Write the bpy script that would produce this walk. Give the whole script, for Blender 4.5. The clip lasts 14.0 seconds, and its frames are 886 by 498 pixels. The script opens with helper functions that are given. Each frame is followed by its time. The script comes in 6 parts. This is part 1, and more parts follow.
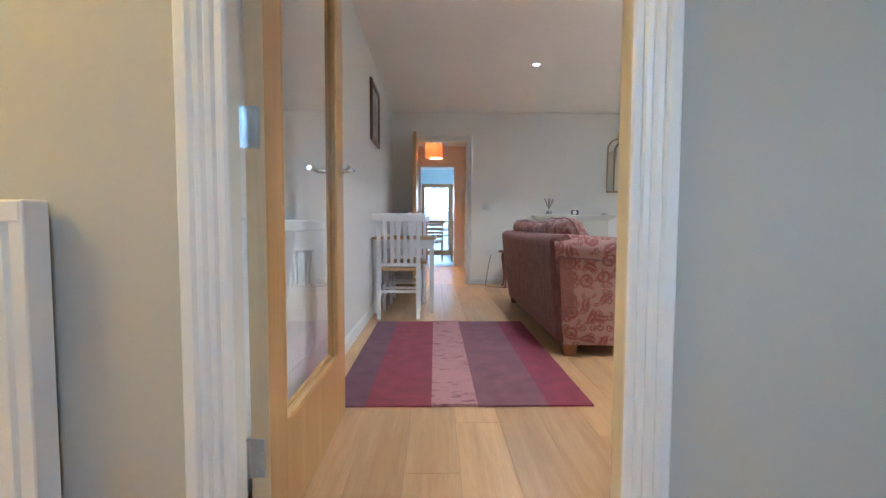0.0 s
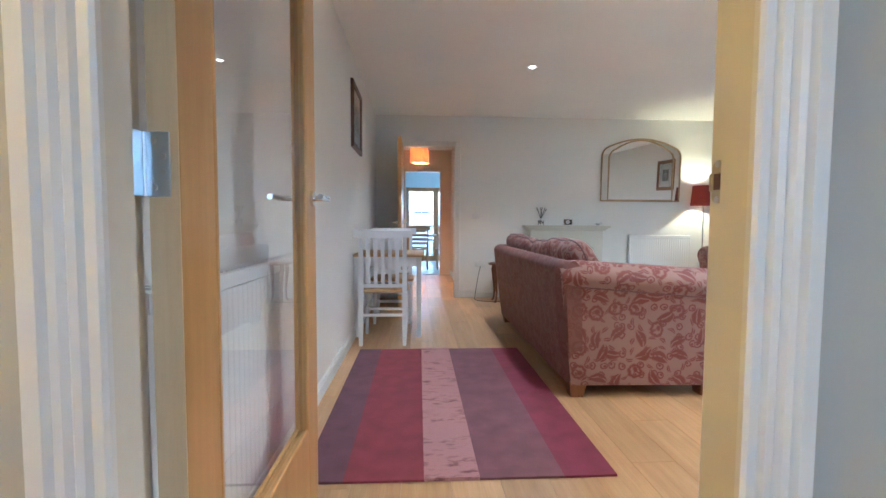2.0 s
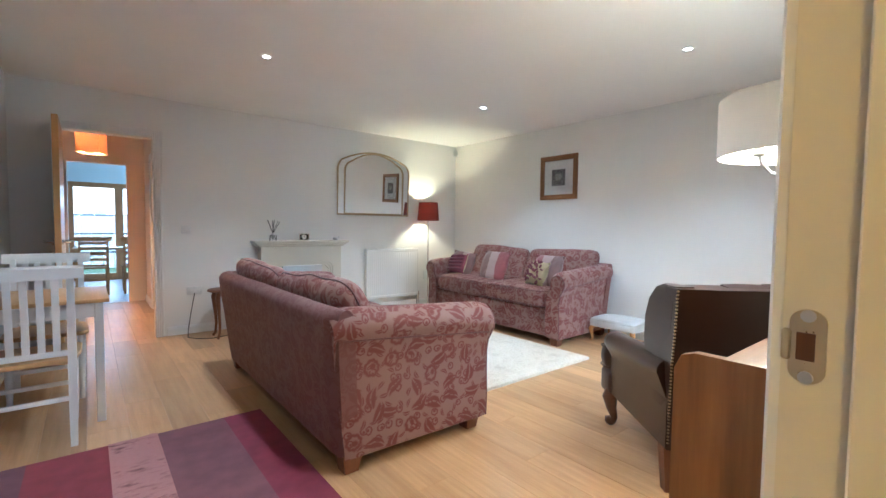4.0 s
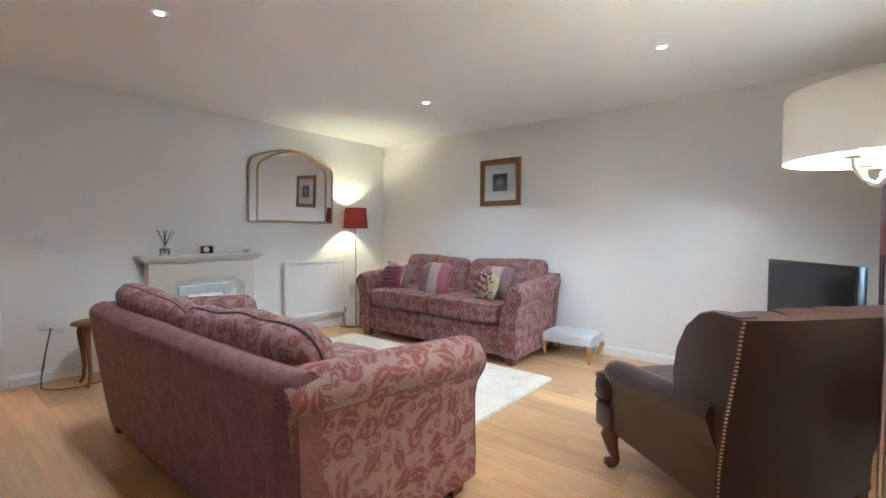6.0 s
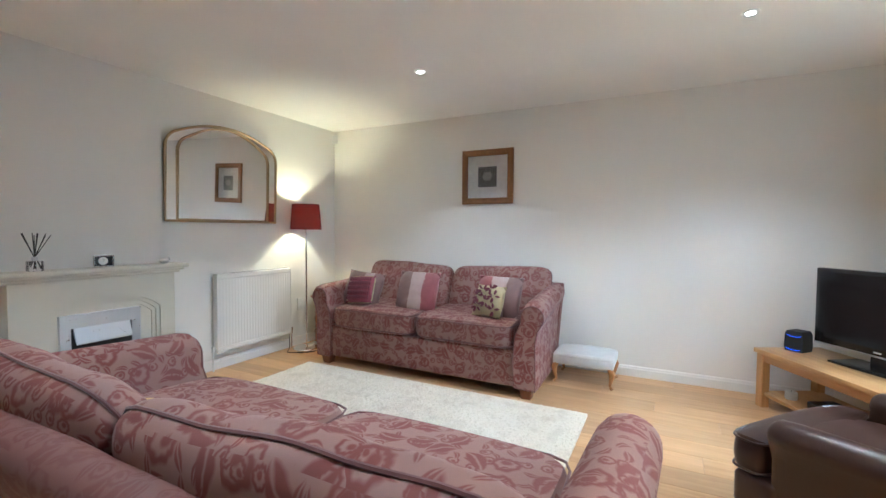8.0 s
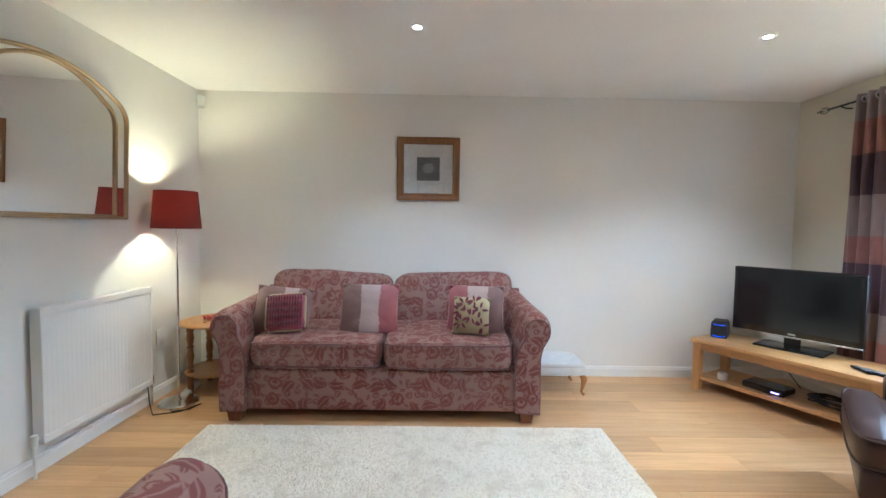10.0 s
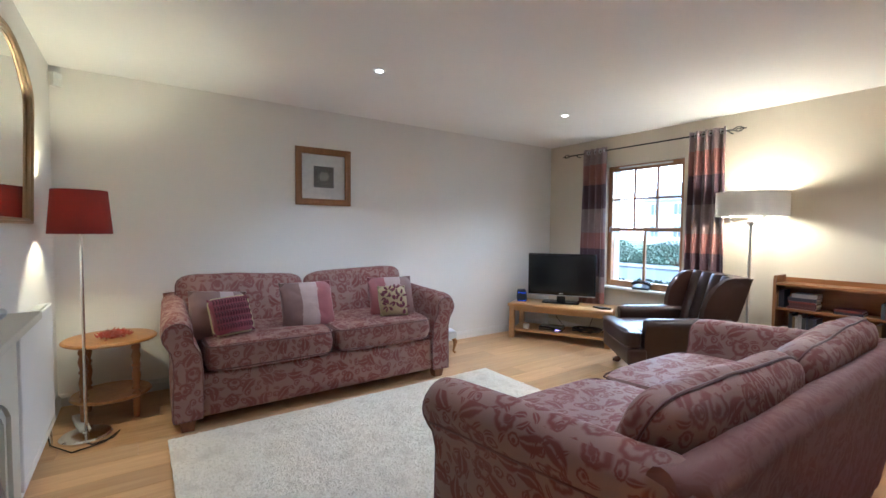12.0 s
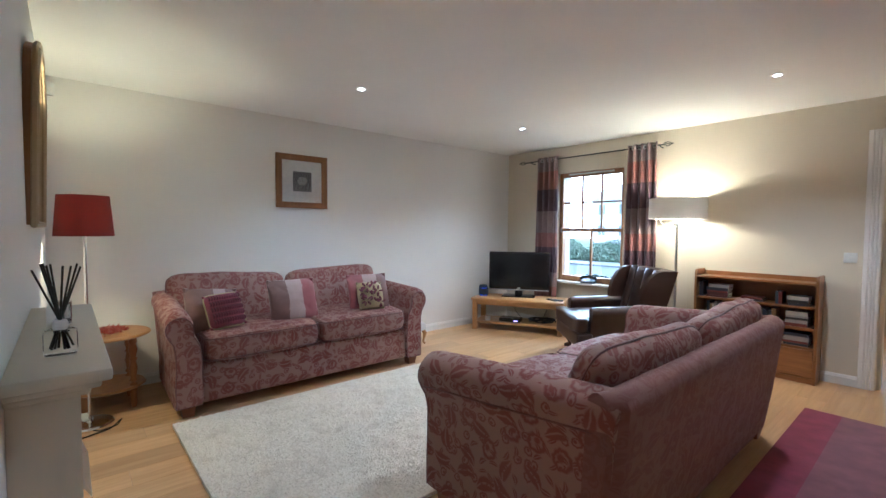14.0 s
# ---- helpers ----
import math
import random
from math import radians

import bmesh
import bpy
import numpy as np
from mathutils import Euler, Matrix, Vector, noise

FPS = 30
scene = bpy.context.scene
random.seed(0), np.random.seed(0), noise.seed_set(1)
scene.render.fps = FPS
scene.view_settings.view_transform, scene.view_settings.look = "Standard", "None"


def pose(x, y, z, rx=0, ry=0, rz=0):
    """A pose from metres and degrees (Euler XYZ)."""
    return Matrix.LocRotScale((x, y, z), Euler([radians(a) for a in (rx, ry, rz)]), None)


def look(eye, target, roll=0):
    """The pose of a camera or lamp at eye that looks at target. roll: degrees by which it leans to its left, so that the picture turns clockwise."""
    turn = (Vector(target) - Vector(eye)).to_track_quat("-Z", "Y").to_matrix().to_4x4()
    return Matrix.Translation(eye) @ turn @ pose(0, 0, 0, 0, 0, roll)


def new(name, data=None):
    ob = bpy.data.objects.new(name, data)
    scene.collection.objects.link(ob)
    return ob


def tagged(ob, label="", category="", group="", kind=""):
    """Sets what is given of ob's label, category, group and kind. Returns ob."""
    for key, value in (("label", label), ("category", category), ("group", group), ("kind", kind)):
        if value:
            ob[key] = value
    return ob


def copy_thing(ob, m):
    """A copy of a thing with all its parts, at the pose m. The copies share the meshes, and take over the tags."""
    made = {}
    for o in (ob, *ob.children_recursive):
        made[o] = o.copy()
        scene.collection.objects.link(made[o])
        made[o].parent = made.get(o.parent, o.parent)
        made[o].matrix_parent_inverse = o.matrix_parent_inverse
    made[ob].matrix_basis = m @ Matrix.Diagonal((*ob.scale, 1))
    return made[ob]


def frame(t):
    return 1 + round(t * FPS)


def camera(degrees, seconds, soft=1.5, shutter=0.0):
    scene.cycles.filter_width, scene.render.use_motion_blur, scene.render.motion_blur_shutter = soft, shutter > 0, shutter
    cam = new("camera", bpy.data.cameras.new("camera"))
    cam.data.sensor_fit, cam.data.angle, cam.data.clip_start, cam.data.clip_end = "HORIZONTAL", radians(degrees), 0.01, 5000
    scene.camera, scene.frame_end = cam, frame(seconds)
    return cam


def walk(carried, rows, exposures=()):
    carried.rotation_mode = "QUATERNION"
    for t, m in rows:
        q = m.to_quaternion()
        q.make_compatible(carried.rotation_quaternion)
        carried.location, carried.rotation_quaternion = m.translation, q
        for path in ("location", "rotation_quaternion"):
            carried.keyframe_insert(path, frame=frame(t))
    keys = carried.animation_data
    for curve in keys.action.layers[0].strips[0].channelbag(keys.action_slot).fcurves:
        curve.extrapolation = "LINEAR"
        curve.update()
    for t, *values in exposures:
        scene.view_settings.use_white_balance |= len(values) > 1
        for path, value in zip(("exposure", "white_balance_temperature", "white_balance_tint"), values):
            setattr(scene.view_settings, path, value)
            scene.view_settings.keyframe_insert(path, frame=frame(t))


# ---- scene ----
cam = camera(90.7, 14.0)
PATH = [
    (0, (0.295, 0.525, 0.853), (0.331, 2.522, 0.743), 0.2),
    (0.5, (0.29, 0.599, 0.876), (0.336, 2.595, 0.766), 0.1),
    (1, (0.29, 0.686, 0.905), (0.351, 2.682, 0.794), 0.3),
    (1.5, (0.274, 0.789, 0.95), (0.357, 2.784, 0.838), 0.3),
    (2, (0.256, 0.889, 0.994), (0.368, 2.883, 0.883), 0.3),
    (2.5, (0.243, 1.042, 1.048), (0.477, 3.025, 0.94), 0.4),
    (3, (0.23, 1.214, 1.094), (0.817, 3.123, 0.992), 0.7),
    (3.5, (0.238, 1.357, 1.139), (1.215, 3.100, 1.036), 0.8),
    (4, (0.224, 1.481, 1.173), (1.481, 3.033, 1.075), 0.7),
    (6.5, (0.421, 2.338, 1.229), (1.997, 3.568, 1.153), 0.4),
    (7, (0.501, 2.58, 1.246), (2.113, 3.762, 1.166), 0.6),
    (7.5, (0.545, 2.897, 1.263), (2.229, 3.972, 1.183), 0.5),
    (8, (0.638, 3.222, 1.264), (2.417, 4.131, 1.182), 0.4),
    (10.5, (0.964, 5.21, 1.318), (2.928, 4.842, 1.22), 0.9),
    (11, (0.867, 5.668, 1.289), (2.728, 4.94, 1.198), 0.7),
    (11.5, (0.762, 6.052, 1.295), (2.499, 5.065, 1.208), 0.6),
    (12, (0.624, 6.335, 1.314), (2.262, 5.191, 1.226), 0.5),
    (12.5, (0.52, 6.528, 1.333), (2.118, 5.329, 1.245), 0.4),
    (13, (0.463, 6.642, 1.339), (2.024, 5.395, 1.251), 0.4),
    (13.5, (0.407, 6.699, 1.338), (1.94, 5.418, 1.249), 0.4),
    (14, (0.377, 6.713, 1.331), (1.89, 5.409, 1.241), 0.4),
]
EXPOSURE = 2.03
walk(cam, [(t, look(eye, target, roll)) for t, eye, target, roll in PATH], [(0.0, EXPOSURE, 4800, 3), (4.0, EXPOSURE, 4850, 4), (7.5, EXPOSURE - 0.08, 5000, 4), (10.5, EXPOSURE - 0.08, 4950, 4), (12.0, EXPOSURE - 0.35, 4950, 8), (14.0, EXPOSURE - 0.4, 4900, 6)])

# ---------- world, sun, large lights ----------
world = bpy.data.worlds.new("World")
scene.world = world
world.use_nodes = True
wn = world.node_tree
sky = wn.nodes.new("ShaderNodeTexSky")
sky.sky_type = 'NISHITA'
sky.sun_disc = False
sky.sun_elevation, sky.sun_rotation = radians(38), radians(27)
wn.links.new(sky.outputs[0], wn.nodes["Background"].inputs[0])
wn.nodes["Background"].inputs[1].default_value = 0.13

HX0, HX1, HY0 = -1.75, 1.75, -1.3      # hall
SPOT_W, LAMP_A_W, LAMP_B_W, HALL_W, PEND_W = 18.5, 7.0, 12.0, 13.0, 30.0
WARM, COOL = (1.0, 0.95, 0.87), (0.80, 0.90, 1.0)


def lamp(name, kind, m, watts, colour, size=0.1, angle=None, sizey=None):
    d = bpy.data.lights.new(name, kind)
    d.energy, d.color = watts, colour
    if kind == 'AREA':
        d.shape = 'RECTANGLE' if sizey else 'DISK'
        d.size = size
        if sizey:
            d.size_y = sizey
    elif kind == 'SUN':
        d.angle = radians(size)
    else:
        d.shadow_soft_size = size
    if angle:
        d.spot_size, d.spot_blend = radians(angle), 0.6
    ob = new(name, d)
    ob.matrix_world = m
    return ob


lamp("sun", 'SUN', look((10, 14, 14), (3, 0, 0)), 0.5, (1, 0.97, 0.93), 12)
SPOTS = [(1.30, 4.96), (3.51, 4.89), (3.53, 2.85), (1.23, 2.83)]
for sx, sy in SPOTS:
    lamp("downlight_beam", 'SPOT', look((sx, sy, 2.43), (sx, sy, 0)), SPOT_W, WARM, 0.028, 120)
lamp("red_lamp_bulb", 'POINT', pose(4.10, 6.62, 1.42), LAMP_A_W, (1.0, 0.81, 0.42), 0.03)
lamp("cream_lamp_bulb", 'POINT', pose(2.24, 1.90, 1.555), LAMP_B_W, (1.0, 0.80, 0.52), 0.05)
lamp("hall_lamp_bulb", 'POINT', pose(-1.42, 0.70, 2.1), HALL_W, (1.0, 0.60, 0.16), 0.10)
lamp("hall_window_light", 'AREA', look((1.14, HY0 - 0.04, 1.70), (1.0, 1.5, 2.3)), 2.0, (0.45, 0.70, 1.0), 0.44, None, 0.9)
# added fill lamp in an unseen side opening, brightens the kitchen
lamp("kitchen_fill_light", 'AREA', look((3.24, 11.25, 1.52), (0.0, 11.25, 1.5)), 11.0, (0.62, 0.84, 1.0), 1.25, None, 1.0)
lamp("pendant_bulb", 'POINT', pose(0.27, 7.9, 2.09), PEND_W, (1.0, 0.62, 0.34), 0.05)

# ---------- materials ----------


def mat(name):
    m = bpy.data.materials.new(name)
    m.use_nodes = True
    nt = m.node_tree
    return m, nt, nt.nodes["Principled BSDF"]


def node(nt, kind, **vals):
    n = nt.nodes.new(kind)
    for k, v in vals.items():
        if k == "op":
            n.operation = v
        elif k == "clamp":
            n.use_clamp = v
        else:
            n.inputs[k.replace("_", " ")].default_value = v
    return n


def sock(nt, target, v):
    if hasattr(v, "is_output"):
        nt.links.new(v, target)
    else:
        target.default_value = v


def maths(nt, op, a, b=0.0, clamp=False):
    n = nt.nodes.new("ShaderNodeMath")
    n.operation, n.use_clamp = op, clamp
    sock(nt, n.inputs[0], a)
    sock(nt, n.inputs[1], b)
    return n.outputs[0]


def mixc(nt, f, a, b):
    n = nt.nodes.new("ShaderNodeMix")
    n.data_type = 'RGBA'
    sock(nt, n.inputs[0], f)
    sock(nt, n.inputs[6], (*a, 1) if isinstance(a, tuple) else a)
    sock(nt, n.inputs[7], (*b, 1) if isinstance(b, tuple) else b)
    return n.outputs[2]


def coords(nt, which="Object", scale=(1, 1, 1)):
    tc = nt.nodes.new("ShaderNodeTexCoord")
    mp = nt.nodes.new("ShaderNodeMapping")
    mp.inputs["Scale"].default_value = scale
    nt.links.new(tc.outputs[which], mp.inputs[0])
    return mp.outputs[0]


def noise_tex(nt, vec, scale, detail=3.0, rough=0.5):
    n = nt.nodes.new("ShaderNodeTexNoise")
    n.inputs["Scale"].default_value, n.inputs["Detail"].default_value, n.inputs["Roughness"].default_value = scale, detail, rough
    nt.links.new(vec, n.inputs["Vector"])
    return n.outputs["Fac"]


def ramp(nt, f, lo, hi):
    n = nt.nodes.new("ShaderNodeMapRange")
    n.inputs[1].default_value, n.inputs[2].default_value = lo, hi
    nt.links.new(f, n.inputs[0])
    return n.outputs[0]


def bump(nt, bs, h, strength=0.2, dist=0.002):
    b = nt.nodes.new("ShaderNodeBump")
    b.inputs["Strength"].default_value, b.inputs["Distance"].default_value = strength, dist
    nt.links.new(h, b.inputs["Height"])
    nt.links.new(b.outputs[0], bs.inputs["Normal"])


def paint(name, col, rough=0.6, var=0.05, grain=220, strength=0.12):
    m, nt, bs = mat(name)
    v = coords(nt)
    big = noise_tex(nt, v, 1.7, 4)
    fine = noise_tex(nt, v, grain, 2)
    dark = tuple(c * (1 - 2 * var) for c in col)
    nt.links.new(mixc(nt, ramp(nt, big, 0.3, 0.7), dark, col), bs.inputs["Base Color"])
    nt.links.new(maths(nt, 'ADD', maths(nt, 'MULTIPLY', big, 0.15), rough - 0.07), bs.inputs["Roughness"])
    bump(nt, bs, fine, strength, 0.001)
    return m


def metal(name, col, rough=0.25):
    m, nt, bs = mat(name)
    v = coords(nt)
    nt.links.new(maths(nt, 'ADD', maths(nt, 'MULTIPLY', noise_tex(nt, v, 60), 0.15), rough - 0.07), bs.inputs["Roughness"])
    bs.inputs["Base Color"].default_value, bs.inputs["Metallic"].default_value = (*col, 1), 1.0
    return m


def wood(name, light, dark, axis=0, rough=0.38, scale=1.0, rand=0.0, coat=0.0):
    """Grain runs along the object's own axis."""
    m, nt, bs = mat(name)
    sc = [26 * scale] * 3
    sc[axis] = 1.6 * scale
    tc = nt.nodes.new("ShaderNodeTexCoord")
    oi = nt.nodes.new("ShaderNodeObjectInfo")
    off = nt.nodes.new("ShaderNodeVectorMath")
    off.operation = 'MULTIPLY_ADD'
    nt.links.new(oi.outputs["Random"], off.inputs[0])
    off.inputs[1].default_value = (7.3, 5.1, 3.7)
    nt.links.new(tc.outputs["Object"], off.inputs[2])
    mp = nt.nodes.new("ShaderNodeMapping")
    mp.inputs["Scale"].default_value = sc
    nt.links.new(off.outputs[0], mp.inputs[0])
    n1 = noise_tex(nt, mp.outputs[0], 1.0, 5, 0.6)
    n2 = noise_tex(nt, mp.outputs[0], 5.0, 3, 0.6)
    wide = noise_tex(nt, off.outputs[0], 2.5, 2)
    f = maths(nt, 'ADD', maths(nt, 'MULTIPLY', n1, 0.7), maths(nt, 'MULTIPLY', n2, 0.3))
    f = maths(nt, 'ADD', ramp(nt, f, 0.32, 0.68), maths(nt, 'MULTIPLY', maths(nt, 'SUBTRACT', wide, 0.5), 0.7), True)
    col = mixc(nt, f, dark, light)
    if rand:
        hs = nt.nodes.new("ShaderNodeHueSaturation")
        nt.links.new(col, hs.inputs["Color"])
        nt.links.new(maths(nt, 'ADD', maths(nt, 'MULTIPLY', oi.outputs["Random"], 2 * rand), 1 - rand), hs.inputs["Value"])
        col = hs.outputs[0]
    nt.links.new(col, bs.inputs["Base Color"])
    nt.links.new(maths(nt, 'ADD', maths(nt, 'MULTIPLY', n2, 0.2), rough - 0.1), bs.inputs["Roughness"])
    bs.inputs["Coat Weight"].default_value = coat
    bs.inputs["Coat Roughness"].default_value = 0.2
    bump(nt, bs, n2, 0.08, 0.001)
    return m


def cloth(name, col, var=0.12, rough=0.9, weave=900, sheen=0.3):
    m, nt, bs = mat(name)
    v = coords(nt)
    f = noise_tex(nt, v, 9, 4)
    fine = noise_tex(nt, v, weave, 1)
    nt.links.new(mixc(nt, ramp(nt, f, 0.3, 0.7), tuple(c * (1 - var) for c in col), tuple(min(1, c * (1 + var)) for c in col)), bs.inputs["Base Color"])
    bs.inputs["Roughness"].default_value = rough
    bs.inputs["Sheen Weight"].default_value = sheen
    bump(nt, bs, fine, 0.3, 0.001)
    return m


def below(nt, x, edge, wide):
    """1 where x is under the edge, 0 above it, with a soft step."""
    return maths(nt, 'ADD', maths(nt, 'MULTIPLY', maths(nt, 'SUBTRACT', edge, x), 1.0 / wide), 0.5, True)


def motif(nt, uv, scale, seed, wide):
    """Leaf and flower shapes scattered one to a cell, as a mask."""
    mp = nt.nodes.new("ShaderNodeMapping")
    mp.inputs["Scale"].default_value = (scale, scale, 1)
    mp.inputs["Location"].default_value = (seed, seed * 0.7, 0)
    nt.links.new(uv, mp.inputs[0])
    vo = nt.nodes.new("ShaderNodeTexVoronoi")
    vo.voronoi_dimensions = '2D'
    vo.inputs["Scale"].default_value = 1.0
    vo.inputs["Randomness"].default_value = 0.72
    nt.links.new(mp.outputs[0], vo.inputs["Vector"])
    d = nt.nodes.new("ShaderNodeVectorMath")
    d.operation = 'SUBTRACT'
    nt.links.new(mp.outputs[0], d.inputs[0])
    nt.links.new(vo.outputs["Position"], d.inputs[1])
    sp = nt.nodes.new("ShaderNodeSeparateColor")
    nt.links.new(vo.outputs["Color"], sp.inputs[0])
    rot = nt.nodes.new("ShaderNodeVectorRotate")
    rot.rotation_type = 'Z_AXIS'
    nt.links.new(d.outputs[0], rot.inputs["Vector"])
    nt.links.new(maths(nt, 'MULTIPLY', sp.outputs[0], 6.283), rot.inputs["Angle"])
    xyz = nt.nodes.new("ShaderNodeSeparateXYZ")
    nt.links.new(rot.outputs[0], xyz.inputs[0])
    lx, ly = xyz.outputs[0], xyz.outputs[1]
    # leaf: pointed oval, curved, with a pale rib
    bend = maths(nt, 'MULTIPLY', maths(nt, 'MULTIPLY', lx, lx), 0.55)
    lyb = maths(nt, 'ABSOLUTE', maths(nt, 'SUBTRACT', ly, bend))
    q = maths(nt, 'DIVIDE', lx, 0.50)
    half = maths(nt, 'MULTIPLY', maths(nt, 'SUBTRACT', 1.0, maths(nt, 'MULTIPLY', q, q)), wide)
    leaf = below(nt, lyb, half, 0.07)
    rib = maths(nt, 'SUBTRACT', 1.0, below(nt, lyb, 0.030, 0.05))
    leaf = maths(nt, 'MULTIPLY', leaf, rib)
    # pomegranate: a ringed drop round a heart, with a crinkled rim
    r = maths(nt, 'SQRT', maths(nt, 'ADD', maths(nt, 'MULTIPLY', lx, lx), maths(nt, 'MULTIPLY', ly, ly)))
    th = maths(nt, 'ARCTAN2', ly, lx)
    pet = maths(nt, 'ADD', maths(nt, 'MULTIPLY', maths(nt, 'SINE', maths(nt, 'MULTIPLY', th, 9.0)), 0.018), maths(nt, 'MULTIPLY', maths(nt, 'COSINE', th), 0.09))
    rr = maths(nt, 'SUBTRACT', r, pet)
    outer = maths(nt, 'MULTIPLY', below(nt, rr, 0.37, 0.08), maths(nt, 'SUBTRACT', 1.0, below(nt, rr, 0.23, 0.08)))
    inner = below(nt, r, 0.13, 0.08)
    flower = maths(nt, 'MAXIMUM', outer, inner)
    pick = maths(nt, 'GREATER_THAN', sp.outputs[1], 0.58)
    a = maths(nt, 'MULTIPLY', flower, pick)
    b = maths(nt, 'MULTIPLY', leaf, maths(nt, 'SUBTRACT', 1.0, pick))
    return maths(nt, 'MAXIMUM', a, b)


def damask(name, ground, figure, contrast=1.0, sheen=0.5, scale=8.5):
    """Woven floral upholstery: leaves and flowers on a paler ground."""
    m, nt, bs = mat(name)
    tc = nt.nodes.new("ShaderNodeTexCoord")
    wob = nt.nodes.new("ShaderNodeTexNoise")
    wob.inputs["Scale"].default_value = 14.0
    nt.links.new(tc.outputs["UV"], wob.inputs["Vector"])
    wv = nt.nodes.new("ShaderNodeVectorMath")
    wv.operation = 'MULTIPLY_ADD'
    nt.links.new(wob.outputs["Color"], wv.inputs[0])
    wv.inputs[1].default_value = (0.03, 0.03, 0)
    nt.links.new(tc.outputs["UV"], wv.inputs[2])
    uv = wv.outputs[0]
    f = maths(nt, 'MAXIMUM', motif(nt, uv, scale, 0.0, 0.24), motif(nt, uv, scale * 2.1, 5.3, 0.17))
    v = coords(nt)
    wear = noise_tex(nt, v, 6, 4)
    fine = noise_tex(nt, v, 700, 1)
    rub = maths(nt, 'ADD', maths(nt, 'MULTIPLY', ramp(nt, noise_tex(nt, v, 3.1, 3), 0.35, 0.65), 0.22), 0.78)
    f = maths(nt, 'MULTIPLY', maths(nt, 'MULTIPLY', f, rub), contrast)
    col = mixc(nt, f, ground, figure)
    col = mixc(nt, maths(nt, 'MULTIPLY', ramp(nt, wear, 0.35, 0.75), 0.22), col, tuple(0.5 * (a + b) for a, b in zip(ground, figure)))
    nt.links.new(col, bs.inputs["Base Color"])
    nt.links.new(maths(nt, 'ADD', maths(nt, 'MULTIPLY', f, 0.22), 0.58), bs.inputs["Roughness"])
    bs.inputs["Sheen Weight"].default_value = sheen
    bs.inputs["Sheen Roughness"].default_value = 0.4
    bs.inputs["Sheen Tint"].default_value = (1.0, 0.72, 0.70, 1)
    bump(nt, bs, maths(nt, 'ADD', fine, f), 0.25, 0.0015)
    return m


def plain(name, col, rough=0.5, metallic=0.0):
    m, nt, bs = mat(name)
    v = coords(nt)
    n = noise_tex(nt, v, 30, 3)
    nt.links.new(mixc(nt, n, tuple(c * 0.85 for c in col), tuple(min(1, c * 1.12) for c in col)), bs.inputs["Base Color"])
    bs.inputs["Roughness"].default_value, bs.inputs["Metallic"].default_value = rough, metallic
    return m


def glow(name, col, strength):
    m, nt, bs = mat(name)
    bs.inputs["Base Color"].default_value = (*col, 1)
    bs.inputs["Emission Color"].default_value = (*col, 1)
    bs.inputs["Emission Strength"].default_value = strength
    return m


def glass(name, tint=(1, 1, 1), rough=0.0):
    m, nt, bs = mat(name)
    bs.inputs["Base Color"].default_value = (*tint, 1)
    bs.inputs["Roughness"].default_value = rough
    bs.inputs["Transmission Weight"].default_value = 1.0
    bs.inputs["IOR"].default_value = 1.45
    return m


def shade_cloth(name, col, through_f=0.5):
    m, nt, bs = mat(name)
    v = coords(nt)
    n = noise_tex(nt, v, 500, 2)
    c = mixc(nt, n, tuple(x * 0.88 for x in col), col)
    tr = nt.nodes.new("ShaderNodeBsdfTranslucent")
    mx = nt.nodes.new("ShaderNodeMixShader")
    mx.inputs[0].default_value = through_f
    nt.links.new(c, bs.inputs["Base Color"])
    nt.links.new(c, tr.inputs[0])
    bs.inputs["Roughness"].default_value = 0.85
    nt.links.new(bs.outputs[0], mx.inputs[1])
    nt.links.new(tr.outputs[0], mx.inputs[2])
    nt.links.new(mx.outputs[0], nt.nodes["Material Output"].inputs[0])
    return m


M_WALL = paint("wall_paint_cream", (0.80, 0.785, 0.745), 0.75, 0.015)
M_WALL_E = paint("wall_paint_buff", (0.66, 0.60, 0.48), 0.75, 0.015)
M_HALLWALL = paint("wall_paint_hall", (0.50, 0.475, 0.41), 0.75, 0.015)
M_CEIL = paint("ceiling_paint", (0.91, 0.90, 0.865), 0.85, 0.015)
M_CORR = paint("corridor_paint", (0.76, 0.62, 0.50), 0.8, 0.02)
M_FARWALL = paint("kitchen_paint", (0.70, 0.78, 0.81), 0.8, 0.02)
M_TRIM = paint("white_gloss", (0.80, 0.79, 0.76), 0.38, 0.02, 60, 0.05)
M_CREAMTRIM = paint("cream_frame_paint", (0.74, 0.70, 0.61), 0.42, 0.02, 60, 0.05)
M_FLOOR = wood("oak_laminate", (0.62, 0.39, 0.19), (0.46, 0.26, 0.11), 1, 0.34, 1.0, 0.15)
M_SUB = plain("floor_joint", (0.20, 0.12, 0.06), 0.8)
M_KFLOOR = wood("grey_floor", (0.22, 0.22, 0.25), (0.14, 0.14, 0.17), 1, 0.3)
M_OAKDOOR = wood("oak_veneer", (0.62, 0.36, 0.13), (0.50, 0.27, 0.085), 2, 0.35, 0.8, 0.0, 0.3)
M_OAK = wood("oak", (0.56, 0.33, 0.13), (0.40, 0.21, 0.075), 0, 0.4)
M_PINE = wood("pine_top", (0.60, 0.38, 0.17), (0.46, 0.26, 0.10), 1, 0.4)
M_BOOKWOOD = wood("stained_wood", (0.30, 0.135, 0.045), (0.18, 0.075, 0.024), 0, 0.38)
M_BOOKWOODV = wood("stained_wood_upright", (0.30, 0.135, 0.045), (0.18, 0.075, 0.024), 2, 0.38)
